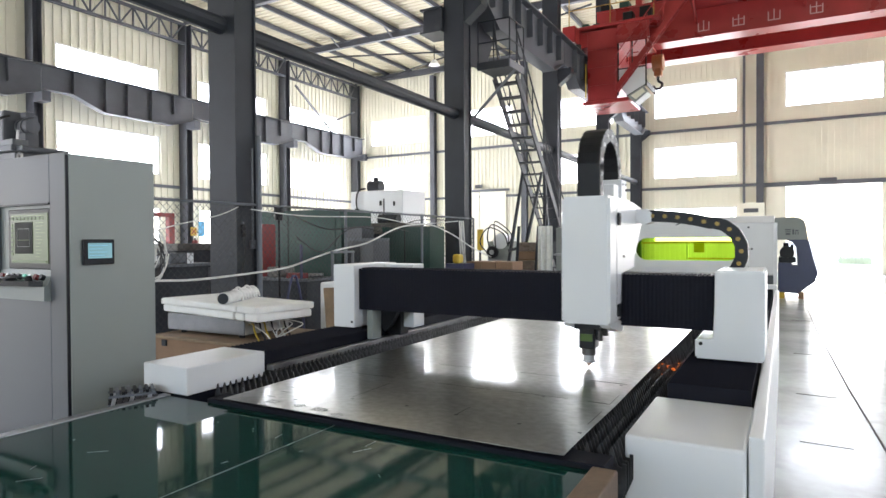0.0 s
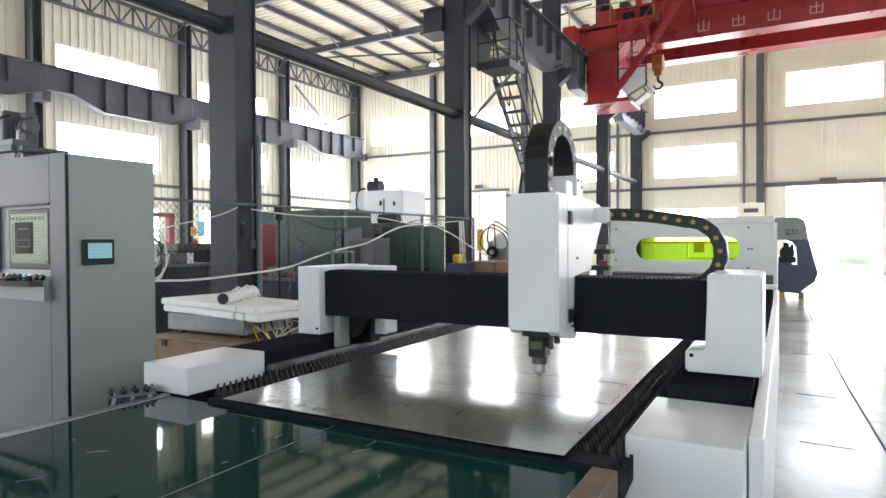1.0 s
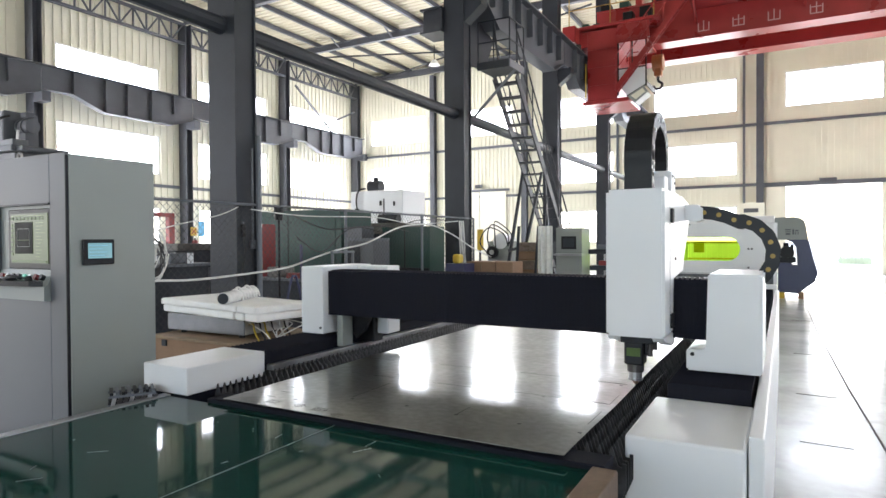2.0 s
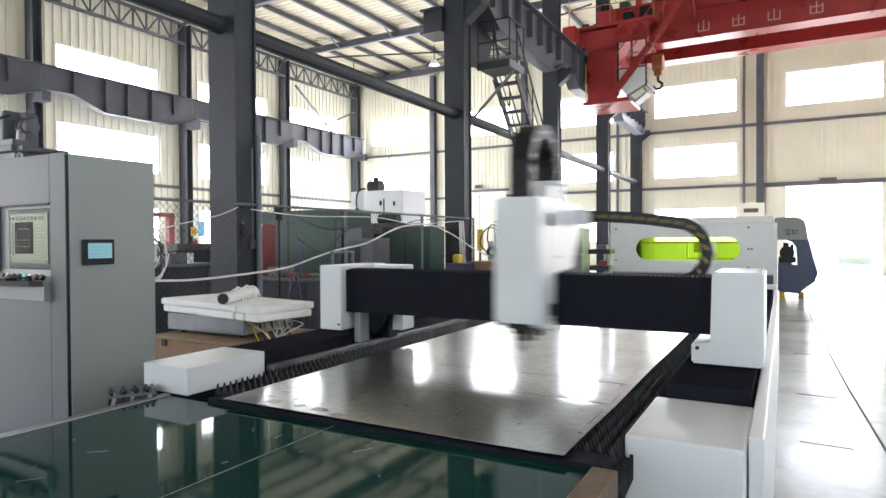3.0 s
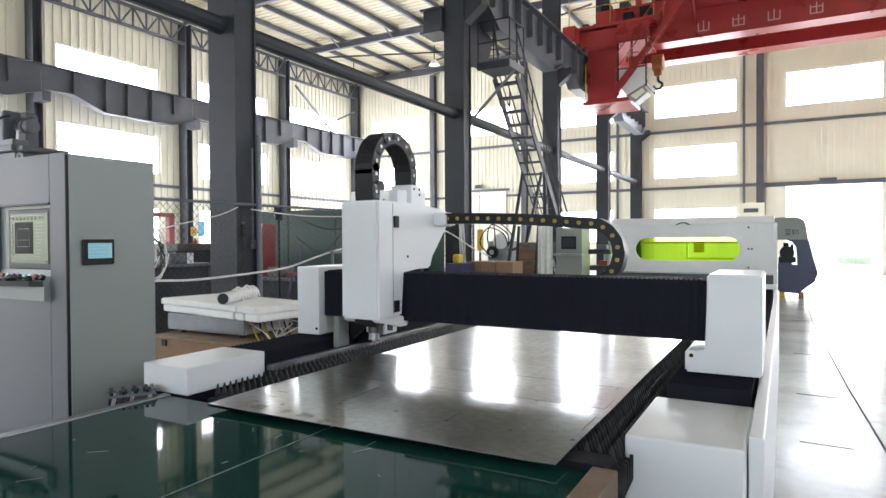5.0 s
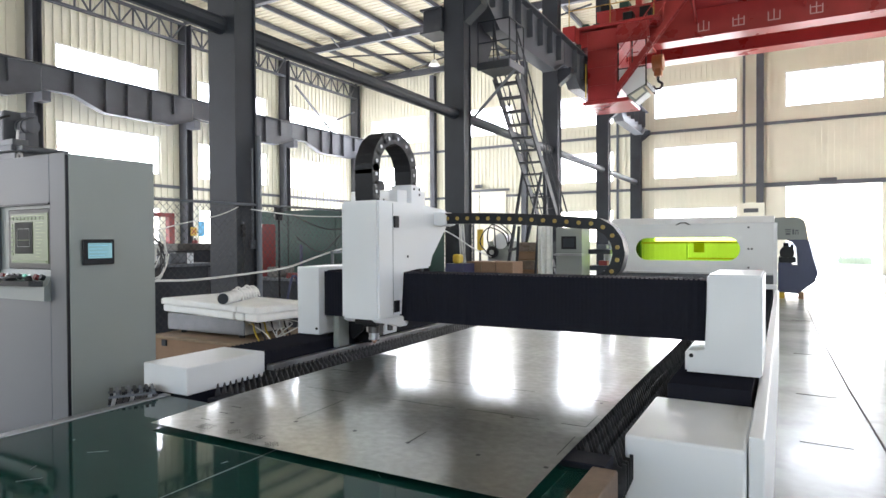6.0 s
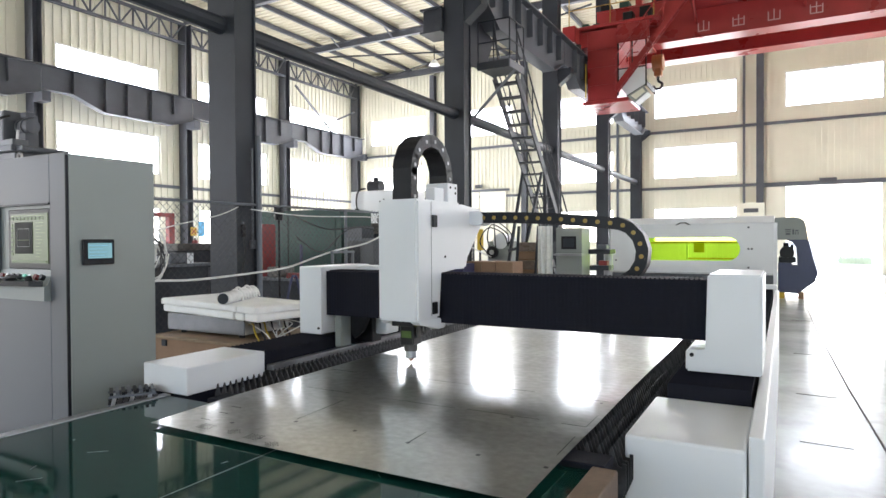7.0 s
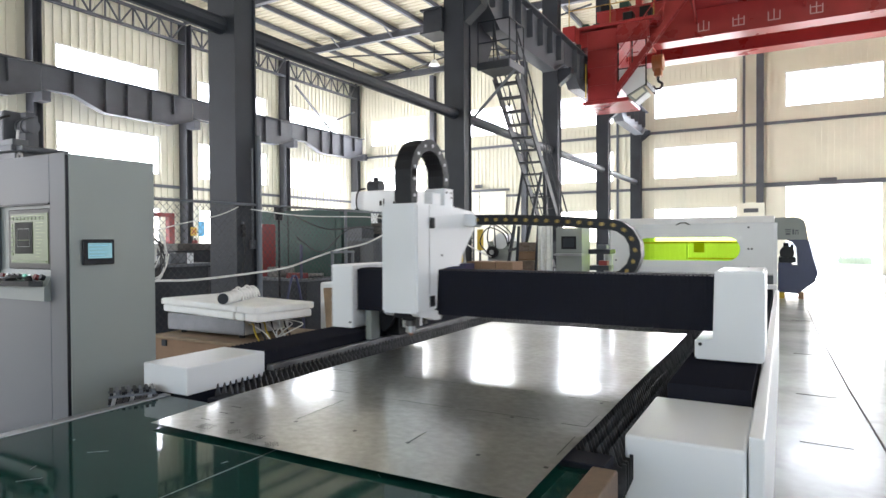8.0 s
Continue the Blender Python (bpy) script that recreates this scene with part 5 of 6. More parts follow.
part("wheel", rod(bmesh.new(), (-6.29, 13.82, 1.15), (-6.29, 13.89, 1.15), 0.15, 20), PLASTIC, dr)
part("wheel_hub", rod(bmesh.new(), (-6.29, 13.80, 1.15), (-6.29, 13.82, 1.15), 0.06, 14), CHROME, dr)
for k in range(3):
    part("pipe", pipe(bmesh.new(), [(-6.4 + 0.1 * k, 13.88, 1.1), (-6.6 + 0.2 * k, 13.8, 1.4 + 0.1 * k), (-6.4 + 0.1 * k, 13.85, 1.75 + 0.08 * k), (-6.0 + 0.1 * k, 13.88, 1.6), (-5.9, 13.9, 1.3)], 0.016), CABLEB, dr)
part("switch_board", box(-6.75, -6.6, 13.95, 14.0, 1.2, 1.72), YELLOW, dr)
part("stay", bar(bmesh.new(), (-6.68, 13.97, 0.0), (-6.68, 13.97, 1.2), 0.04, 0.04), STEEL, dr)
wr = thing("wrapped_stand", (-4.55, 12.6, 0), "brown stand wrapped in cloudy plastic", "stand")
for x in (-5.2, -4.75):
    part("leg", bar(bmesh.new(), (x, 12.6, 0), (x + 0.12, 12.6, 1.75), 0.05, 0.05), STEEL, wr)
BROWNFILM = mat("cloudy_brown_film", (0.20, 0.15, 0.12), 0.3, var=0.4, scale=8)
for k in range(6):
    x, z = -5.2 + 0.02 * (k % 3), 0.2 + 0.2 * k
    part("wrapped_block", box(x, x + 0.48 - 0.03 * (k % 2), 12.66, 12.9, z, z + 0.196, 0.03, 1), BROWNFILM if k % 2 else CARDBOARD, wr)
hung = thing("hanging_film", (-4.36, 12.4, 0), "sheet of cloudy white plastic film draped beside a cabinet", "plastic film")
bm = bmesh.new()
rim = []
for k in range(25):
    u = k / 24
    rim.append((-4.59 + 0.33 * u, 12.45 + 0.018 * math.sin(u * 17) + 0.006 * math.sin(u * 47)))
slab(bm, rim + [(p[0], p[1] + 0.006) for p in rim[::-1]], "z", 0.02, 1.74)
part("film", bm, FILM, hung)
fc = thing("operator_cabinet", (-3.95, 12.8, 0), "grey operator cabinet with a dark screen and side box", "control cabinet")
part("body", box(-4.24, -3.68, 12.6, 13.2, 0, 1.70, 0.01), CABGREY, fc)
part("screen", box(-4.12, -3.80, 12.585, 12.598, 1.25, 1.52), PLASTIC, fc)
part("display", box(-4.08, -3.84, 12.58, 12.584, 1.29, 1.48), STEEL, fc)
part("shelf", box(-4.2, -3.6, 12.3, 12.598, 1.12, 1.16), CHROME, fc)
part("side_box", box(-4.33, -4.245, 12.62, 12.8, 1.12, 1.41, 0.008), CABDARK, fc)
seat = thing("machine_stool", (-3.3, 13.2, 0), "dark machine table with a red block beneath", "machine table")
part("top", box(-3.66, -3.2, 13.0, 13.5, 1.14, 1.24, 0.015), STEEL, seat)
part("vise", box(-3.5, -3.3, 13.1, 13.3, 1.241, 1.34, 0.02), STEEL_LIGHT, seat)
part("cross_slide", box(-3.62, -3.22, 12.95, 13.4, 0.80, 0.9, 0.01), STEEL, seat)
part("column", rod(bmesh.new(), (-3.3, 13.25, 0.05), (-3.3, 13.25, 1.15), 0.09, 12), CHROME, seat)
part("base", box(-3.6, -3.0, 13.05, 13.45, 0, 0.05), STEEL, seat)
part("red_block", box(-3.44, -3.26, 13.0, 13.2, 0.901, 1.0), REDP, seat)
ch = thing("leaning_board", (-3.1, 4.1, 0), "wooden board leaning beside the gantry", "board")
part("board", bar(bmesh.new(), (-3.35, 4.3, 0), (-3.6, 4.5, 1.02), 0.28, 0.02), TIMBER, ch)
ac = boxy("chiller_unit", "white chiller with a perforated grille", "chiller", -4.25, -3.75, 5.0, 5.4, 0, 1.02, WHITE, 0.02)
gr = bmesh.new()
for i in range(12):
    for j in range(10):
        bx(gr, -4.15 + i * 0.027, -4.138 + i * 0.027, 4.993, 4.9985, 0.6 + j * 0.03, 0.615 + j * 0.03)
tagged(part("grille", gr, CABDARK, ac), kind="stuff")


# ---------- second laser machine ----------
GREENGLASS = glass_mat("bright_green_laser_glass", (0.56, 0.96, 0.07), 0.05)
far = thing("enclosed_laser_machine", (-2, 17, 0), "white enclosed laser cutting machine with a bright green window", "cutting machine")
hole = (-3.40, -0.93, 0.90, 1.49)
bm = bmesh.new()
rad = 0.285
outer = [(-4.05, 0.62), (-0.22, 0.62), (-0.22, 1.83), (-4.05, 1.83)]
cz = (hole[2] + hole[3]) / 2
pts = []
for k in range(13):
    a = -math.pi / 2 + math.pi * k / 12
    pts.append((hole[1] - rad + rad * math.cos(a), cz + rad * math.sin(a)))
for k in range(13):
    a = math.pi / 2 + math.pi * k / 12
    pts.append((hole[0] + rad + rad * math.cos(a), cz + rad * math.sin(a)))
rings = []
for yy in (16.5, 16.56):
    inn = [bm.verts.new((p[0], yy, p[1])) for p in pts]
    out = []
    for p in pts:
        if abs(p[1] - cz) >= rad * 0.99 or hole[0] + rad < p[0] < hole[1] - rad:
            q = (p[0], 0.62 if p[1] < cz else 1.83)
        else:
            q = (-0.22 if p[0] > -2 else -4.05, cz + (p[1] - cz) / rad * 0.605 if abs(p[1] - cz) < rad * 0.9 else (0.62 if p[1] < cz else 1.83))
        out.append(bm.verts.new((q[0], yy, q[1])))
    rings.append((inn, out))
n = len(pts)
for inn, out in rings:
    for i in range(n):
        j = (i + 1) % n
        bm.faces.new((inn[i], inn[j], out[j], out[i]))
for i in range(n):
    j = (i + 1) % n
    bm.faces.new((rings[0][0][i], rings[0][0][j], rings[1][0][j], rings[1][0][i]))
    bm.faces.new((rings[0][1][i], rings[0][1][j], rings[1][1][j], rings[1][1][i]))
part("front_panel", bm, WHITE, far)
part("window", box(hole[0] - 0.05, hole[1] + 0.05, 16.57, 16.58, hole[2] - 0.04, hole[3] + 0.04), GREENGLASS, far, "bright green laser safety glass")
part("inner_rail", box(-3.9, -0.35, 17.2, 17.26, 1.33, 1.37), YELLOW, far)
part("inner_rail", box(-2.2, -0.35, 17.25, 17.3, 0.92, 0.96), YELLOW, far)
part("inner_head", box(-2.05, -1.8, 17.1, 17.2, 1.1, 1.38, 0.01), YELLOW, far)
part("inner_post", box(-2.25, -2.20, 17.2, 17.26, 0.7, 1.329), WHITE, far)
part("inner_post", box(-3.35, -3.30, 16.7, 16.76, 0.7, 1.82), TARP, far)
part("hood", slab(bmesh.new(), [(16.5, 1.831), (16.62, 1.98), (16.9, 2.0), (16.9, 1.831)], "x", -4.05, -0.22), WHITE, far)
part("hood", slab(bmesh.new(), [(18.0, 1.831), (18.0, 2.02), (19.2, 2.02), (19.4, 1.831)], "x", -4.05, -0.22), WHITE, far)
part("side_wall", box(-4.05, -3.99, 16.561, 19.4, 0.62, 1.83), WHITE, far)
part("side_wall", box(-0.28, -0.22, 16.561, 19.4, 0.62, 1.83), WHITE, far)
part("base", box(-4.05, -0.22, 16.5, 19.4, 0.0, 0.58, 0.02), CABDARK, far)
part("sill", box(-4.05, -0.22, 16.44, 19.4, 0.581, 0.619), ALU, far)
part("corner_post", box(-0.22, -0.14, 16.45, 16.6, 0.05, 1.82, 0.01), WHITE, far)
part("roof_light_mark", slab(bmesh.new(), [(-2.42, 1.80), (-2.30, 1.87), (-2.16, 1.87), (-2.04, 1.80), (-2.10, 1.80), (-2.18, 1.84), (-2.28, 1.84), (-2.36, 1.80)], "y", 16.485, 16.499), CABDARK, far, "small dark maker's mark")
for x, z in ((-0.75, 1.72), (-0.75, 1.2), (-0.68, 1.2), (-0.75, 0.75), (-3.9, 1.72), (-3.9, 0.9)):
    part("rivet", rod(bmesh.new(), (x, 16.49, z), (x, 16.4995, z), 0.025, 8), CABDARK, far)
# bridge end of the same maker, two-tone
body = thing("tube_laser_machine", (0.2, 17.6, 0), "two-tone grey and dark blue tube laser with an arched opening", "cutting machine")
top = [(-0.20, 1.42), (0.50, 1.42), (0.455, 1.75), (0.42, 1.86), (0.34, 1.935), (0.2, 1.965), (-0.20, 1.95)]
part("upper_shell", slab(bmesh.new(), top, "y", 17.0, 19.0), CABGREY, body, "light grey upper shell")
low = [(-0.13, 0.15), (0.30, 0.12), (0.64, 0.42), (0.70, 0.62), (0.60, 1.0), (0.505, 1.419), (0.02, 1.419), (0.18, 1.36), (0.27, 1.22), (0.29, 1.0), (0.29, 0.80), (0.16, 0.80), (0.16, 0.86), (-0.13, 0.86)]
part("lower_shell", slab(bmesh.new(), low, "y", 17.0, 19.0), BLUEP, body, "dark blue lower shell")
for i, (a, b, c, d) in enumerate(((0.02, 0.14, 1.64, 1.67), (0.02, 0.14, 1.60, 1.62), (0.03, 0.13, 1.53, 1.58), (0.17, 0.21, 1.54, 1.67), (0.23, 0.30, 1.62, 1.65), (0.23, 0.25, 1.54, 1.61), (0.28, 0.30, 1.54, 1.61))):
    part("mark_bar", box(a, b, 16.985, 16.999, c, d), CABDARK, body, "small dark maker's mark" if i == 0 else "")
ck = bmesh.new()
rod(ck, (0.06, 17.1, 1.10), (0.06, 18.2, 1.10), 0.16, 16)
bx(ck, -0.12, 0.25, 17.05, 18.4, 0.861, 0.99, 0.01)
rod(ck, (0.04, 17.4, 1.2), (0.04, 17.4, 1.34), 0.06, 10)
rod(ck, (0.17, 17.4, 1.15), (0.17, 17.4, 1.30), 0.035, 10)
part("chuck", ck, PLASTIC, body, "black chuck and feed parts")
for x in (-0.05, 0.36):
    part("foot", box(x - 0.06, x + 0.06, 17.0, 17.2, 0, 0.16), YELLOW if x < 0 else CARDBOARD, body)

# ---------- overhead crane ----------
crane = thing("overhead_crane", (0, 20.8, 7.33), "red double-girder overhead crane with a hanging cab", "crane")
for y in (19.9, 21.95):
    gd = part("girder", box(-5.3, X_E - 0.2, y, y + 0.55, 7.50, 8.72), RED, crane, "long red box girder")
    part("bottom_flange", box(-5.3, X_E - 0.2, y - 0.06, y + 0.61, 7.46, 7.4995), RED, gd)
    part("top_flange", box(-5.3, X_E - 0.2, y - 0.06, y + 0.61, 8.7205, 8.76), RED, gd)
part("end_truck", box(-5.85, -5.35, 19.0, 23.2, 7.42, 7.85, 0.02), RED, crane)
for y in (19.3, 22.9):
    part("wheel", rod(bmesh.new(), (-5.68, y, 7.50), (-5.56, y, 7.50), 0.17, 16), PLASTIC, crane)
part("buffer", box(-6.0, -5.6, 18.5, 18.99, 7.5, 8.0, 0.02), RED, crane)
part("drive_motor", rod(bmesh.new(), (-5.6, 18.75, 7.45), (-5.6, 18.75, 7.25), 0.12, 12), PLASTIC, crane)
cabm = bmesh.new()
bx(cabm, -5.36, -4.44, 19.0, 20.6, 5.74, 7.90, 0.02, 1)
hut = part("cab", cabm, RED, crane, "red operator cab")
for x0, x1, y0, z0, z1, m in ((-5.2, -4.9, 19.2, 8.761, 9.05, PLASTIC), (-4.6, -4.3, 19.95, 8.761, 9.0, TARP), (-4.1, -3.9, 19.95, 8.761, 9.15, RED), (-3.6, -3.3, 19.95, 8.761, 8.95, PLASTIC)):
    part("drive_box", box(x0, x1, 19.95, 20.4, z0, z1, 0.02, 1), m, crane)
for z in (6.2, 6.75, 7.3):
    part("cab_rib", box(-5.36, -4.44, 18.985, 18.9995, z, z + 0.03), RED, hut)
part("cab_post_rail", rod(bmesh.new(), (-5.40, 18.96, 5.85), (-5.40, 18.96, 6.9), 0.018, 6), YELLOW, hut)
part("cab_floor", box(-5.50, -4.10, 18.95, 20.65, 5.62, 5.735, 0.01, 1), RED, hut)
part("cab_roof", box(-4.439, -3.58, 19.0, 20.6, 7.40, 7.46), RED, hut)
part("cab_header", box(-4.439, -3.50, 18.99, 19.05, 7.461, 7.955), RED, hut)
for a, b, c, d in ((-4.439, -4.40, 5.82, 7.4), (-4.02, -3.99, 6.63, 7.4), (-3.62, -3.585, 6.02, 7.4)):
    part("mullion", box(a, b, 19.0, 19.04, c, d), PLASTIC, hut)
part("sill_bar", box(-4.399, -3.621, 19.0, 19.04, 6.60, 6.63), PLASTIC, hut)
part("cab_pane", box(-4.399, -3.621, 19.02, 19.026, 6.64, 7.39), GLASS, hut).visible_shadow = False
# glass drawn as a solid white slab, its blown-out brightness put into the colour
part("lower_pane_glare", slab(bmesh.new(), [(-4.39, 6.59), (-4.39, 6.10), (-4.14, 5.79), (-3.63, 6.06), (-3.63, 6.59)], "y", 19.02, 19.026), WHITE, hut, "lower pane as a white slab, its glare painted in")
part("lower_edge", bar(bmesh.new(), (-4.16, 19.02, 5.77), (-3.62, 19.02, 6.05), 0.05, 0.04), PLASTIC, hut)
lamp_ = part("lower_box", slab(bmesh.new(), [(-4.13, 5.76), (-3.66, 6.02), (-3.54, 5.82), (-3.90, 5.54)], "y", 18.94, 19.5), CABGREY, hut, "pale tilted window box")
part("pane", slab(bmesh.new(), [(-4.03, 5.76), (-3.68, 5.95), (-3.61, 5.83), (-3.89, 5.63)], "y", 18.925, 18.939), CREAM, lamp_)
part("side_pane_frame", box(-3.62, -3.58, 19.05, 20.5, 6.05, 6.2), PLASTIC, hut)
lad = bmesh.new()
for yy in (18.78, 18.95):
    bar(lad, (-4.45, yy, 5.95), (-2.30, yy, 8.60), 0.03, 0.16)
for i in range(12):
    u = (i + 0.5) / 12
    bx(lad, -4.45 + 2.15 * u - 0.08, -4.45 + 2.15 * u + 0.08, 18.79, 18.94, 5.95 + 2.65 * u - 0.012, 5.95 + 2.65 * u + 0.012)
part("stair", lad, RED, crane, "red access stair")
hr = bmesh.new()
for dz in (0.45, 0.9):
    rod(hr, (-4.5, 18.75, 6.0 + dz), (-2.6, 18.75, 8.35 + dz), 0.016, 6)
for i in range(5):
    u = i / 4
    rod(hr, (-4.45 + 1.85 * u, 18.75, 5.95 + 2.3 * u), (-4.45 + 1.85 * u, 18.75, 6.9 + 2.3 * u), 0.016, 6)
part("stair_rail", hr, RED, crane)
wk = bmesh.new()
bx(wk, -2.4, X_E - 0.3, 18.95, 19.84, 8.30, 8.34)
part("walkway", wk, RED, crane)
gr = bmesh.new()
for i in range(14):
    x = -5.93 + i * 1.28
    rod(gr, (x, 18.97, 8.06 if i < 3 else 8.34), (x, 18.97, 9.4), 0.017, 6)
for z in (8.62, 9.1):
    rod(gr, (-5.93, 18.97, z), (10.7, 18.97, z), 0.015, 6)
part("end_platform", box(-6.0, -3.2, 18.95, 19.838, 7.96, 8.06, 0.01, 1), RED, crane, "red end platform")
part("platform_fascia", box(-5.9, -3.3, 19.2, 19.26, 7.905, 7.959), RED, crane)
for x0, x1, z1, m in ((-5.62, -5.40, 8.26, TARP), (-5.28, -5.06, 8.22, TARP), (-4.35, -4.05, 8.42, PLASTIC), (-3.85, -3.5, 8.5, PLASTIC)):
    part("drive_box", box(x0, x1, 19.3, 19.7, 8.0605, z1, 0.02, 1), m, crane)
part("guard_rail", gr, mat("faded_ochre_paint", (0.36, 0.22, 0.05), 0.55), crane)
for x in (-2.3, 0.5, 3.3, 6.1, 8.9, 11.7):
    part("walkway_bracket", bar(bmesh.new(), (x, 18.97, 8.29), (x, 19.89, 7.9), 0.06, 0.06), RED, crane)
tr = bmesh.new()
bx(tr, -3.2, -1.4, 20.0, 22.4, 8.77, 9.2, 0.03, 1)
rod(tr, (-2.9, 20.6, 9.4), (-1.7, 20.6, 9.4), 0.3, 16)
part("trolley", tr, RED, crane)
bm = bmesh.new()
bx(bm, -3.72, -3.48, 20.9, 21.2, 6.75, 7.25, 0.03, 1)
rod(bm, (-3.77, 21.05, 7.2), (-3.44, 21.05, 7.2), 0.26, 18)
hook_bm = bmesh.new()
pipe(hook_bm, [(-3.60, 21.05, 6.75), (-3.60, 21.05, 6.62), (-3.48, 21.05, 6.5), (-3.54, 21.05, 6.36), (-3.68, 21.05, 6.36), (-3.76, 21.05, 6.46)], 0.045, 8)
hb = part("hook_block", bm, mat("rusty_orange_paint", (0.30, 0.12, 0.04), 0.55), crane, "rusty orange hook block")
part("hook", hook_bm, PLASTIC, hb)
for x in (-3.70, -3.50):
    part("rope", rod(bmesh.new(), (x, 21.05, 7.2), (x, 21.05, 8.77), 0.014, 6), CABLEB, hb)
PALE = mat("faded_white_paint", (0.62, 0.42, 0.42), 0.6)
for i, x in enumerate((-2.11, -1.17, -0.26, 0.77)):
    for k, (u0, u1, v0, v1) in enumerate(((-0.16, -0.13, 0.0, 0.26), (0.13, 0.16, 0.0, 0.26), (-0.13, 0.13, 0.0, 0.03), (-0.015, 0.015, 0.031, 0.32), (-0.12, 0.12, 0.18, 0.205))[: 4 + i % 2]):
        part("mark_bar", box(x + u0, x + u1, 19.894, 19.899, 7.64 + v0, 7.64 + v1), PALE, crane, "faded pale painted marks" if i == 0 and k == 0 else "")
pl = thing("pendant_lamp", (1.0, 19.0, 8.1), "round white high-bay lamp below the crane walkway", "lamp")
part("shade", rod(bmesh.new(), (0.45, 19.2, 8.05), (0.45, 19.2, 8.2), 0.22, 20, 0.12), WHITE, pl)
part("stem", rod(bmesh.new(), (0.45, 19.2, 8.2), (0.45, 19.2, 8.30), 0.03, 8), STEEL, pl)

# ---------- access platform and stair on the column row ----------
acc = thing("access_stair", (-5.4, 14, 0), "steep grey steel stair up to a small platform", "stair")
part("platform", box(-5.765, -5.03, 11.98, 12.75, 5.12, 5.17), STEEL, acc)
# same channel on both sides; light on the east face is a paler paint
part("platform_edge", box(-5.029, -5.0, 11.95, 12.75, 5.08, 5.24), STEEL_LIGHT, acc)
part("platform_edge", box(-5.765, -5.03, 11.95, 11.979, 5.08, 5.24), STEEL, acc)
STEPS = 19
y_t, z_t, y_b, z_b = 12.75, 5.10, 17.4, 0.0
for x in (-5.72, -5.18):
    part("stringer", bar(bmesh.new(), (x, y_t, z_t), (x, y_b, z_b + 0.05), 0.03, 0.20), STEEL, acc)
tread = mesh_of("tread", bx(bmesh.new(), -0.255, 0.255, -0.11, 0.11, -0.015, 0.015), STEEL)
for i in range(STEPS):
    u = (i + 0.5) / STEPS
    shared("tread", tread, (-5.45, y_t + (y_b - y_t) * u, z_t + (z_b - z_t) * u), acc)
for x in (-5.74, -5.16):
    rb_ = bmesh.new()
    rod(rb_, (x, y_t, z_t + 0.95), (x, y_b, z_b + 0.95), 0.018, 8)
    rod(rb_, (x, y_t, z_t + 0.5), (x, y_b, z_b + 0.5), 0.014, 8)
    for i in range(6):
        u = i / 5
        rod(rb_, (x, y_t + (y_b - y_t) * u, z_t + (z_b - z_t) * u), (x, y_t + (y_b - y_t) * u, z_t + (z_b - z_t) * u + 0.95), 0.016, 8)
    part("handrail", rb_, STEEL, acc)
for z in (5.65, 6.1):
    part("guard_rail", rod(bmesh.new(), (-5.015, 11.96, z), (-5.015, 12.75, z), 0.016, 8), STEEL, acc)
    part("guard_rail", rod(bmesh.new(), (-5.75, 11.96, z), (-5.016, 11.96, z), 0.016, 8), STEEL, acc)
for x, y in ((-5.74, 11.96), (-5.38, 11.96), (-5.015, 11.96), (-5.015, 12.35), (-5.015, 12.75)):
    part("guard_post", rod(bmesh.new(), (x, y, 5.24), (x, y, 6.1), 0.016, 8), STEEL, acc)
part("guard_stay", rod(bmesh.new(), (-5.38, 11.96, 6.1), (-5.28, 11.96, 5.24), 0.02, 8), STEEL, acc)
part("brace", bar(bmesh.new(), (-5.03, 12.3, 5.09), (-5.72, 11.72, 4.05), 0.06, 0.06), STEEL_LIGHT, acc)
for p, q in (((-5.2, 14.4, 3.1), (-5.2, 12.5, 0.0)), ((-5.7, 14.4, 3.1), (-5.7, 13.1, 0.0)), ((-5.2, 14.6, 2.9), (-5.2, 15.1, 0.0)), ((-5.7, 13.5, 1.2), (-5.2, 13.3, 1.3)), ((-5.2, 14.7, 2.6), (-4.9, 13.4, 0.0))):
    part("support_leg", bar(bmesh.new(), p, q, 0.06, 0.06), STEEL, acc)

kn = slab(bmesh.new(), [(11.67, 5.26), (11.67, 6.42), (12.6, 6.42), (13.2, 6.06), (12.75, 5.26)], "x", -5.99, -5.95)
tagged(part("knee_plate", kn, STEEL), "dark steel knee plate under the runway girder", "bracket", kind="structure")
kn = box(-6.68, -6.235, 11.25, 11.75, 5.84, 6.28)
bx(kn, -6.74, -6.235, 11.2, 11.8, 5.80, 5.839)
bx(kn, -6.74, -6.235, 11.2, 11.8, 6.281, 6.32)
tagged(part("column_bracket", kn, STEEL), "dark steel box bracket on a column", "bracket", kind="structure")
# far side door between the end wall posts
sd = thing("side_door", (-14.2, Y_N - 0.1, 0), "pair of plain cream steel doors in the end wall", "door")
for x0, x1 in ((-15.6, -14.13), (-14.10, -12.6)):
    part("leaf", box(x0, x1, Y_N - 0.11, Y_N - 0.04, 0.02, 4.0, 0.01), CREAM, sd)
part("head_rail", box(-15.8, -12.4, Y_N - 0.16, Y_N - 0.112, 4.0, 4.12), STEEL_LIGHT, sd)
part("exit_plate", box(-14.35, -13.95, Y_N - 0.16, Y_N - 0.12, 4.2, 4.38), CABDARK, sd)
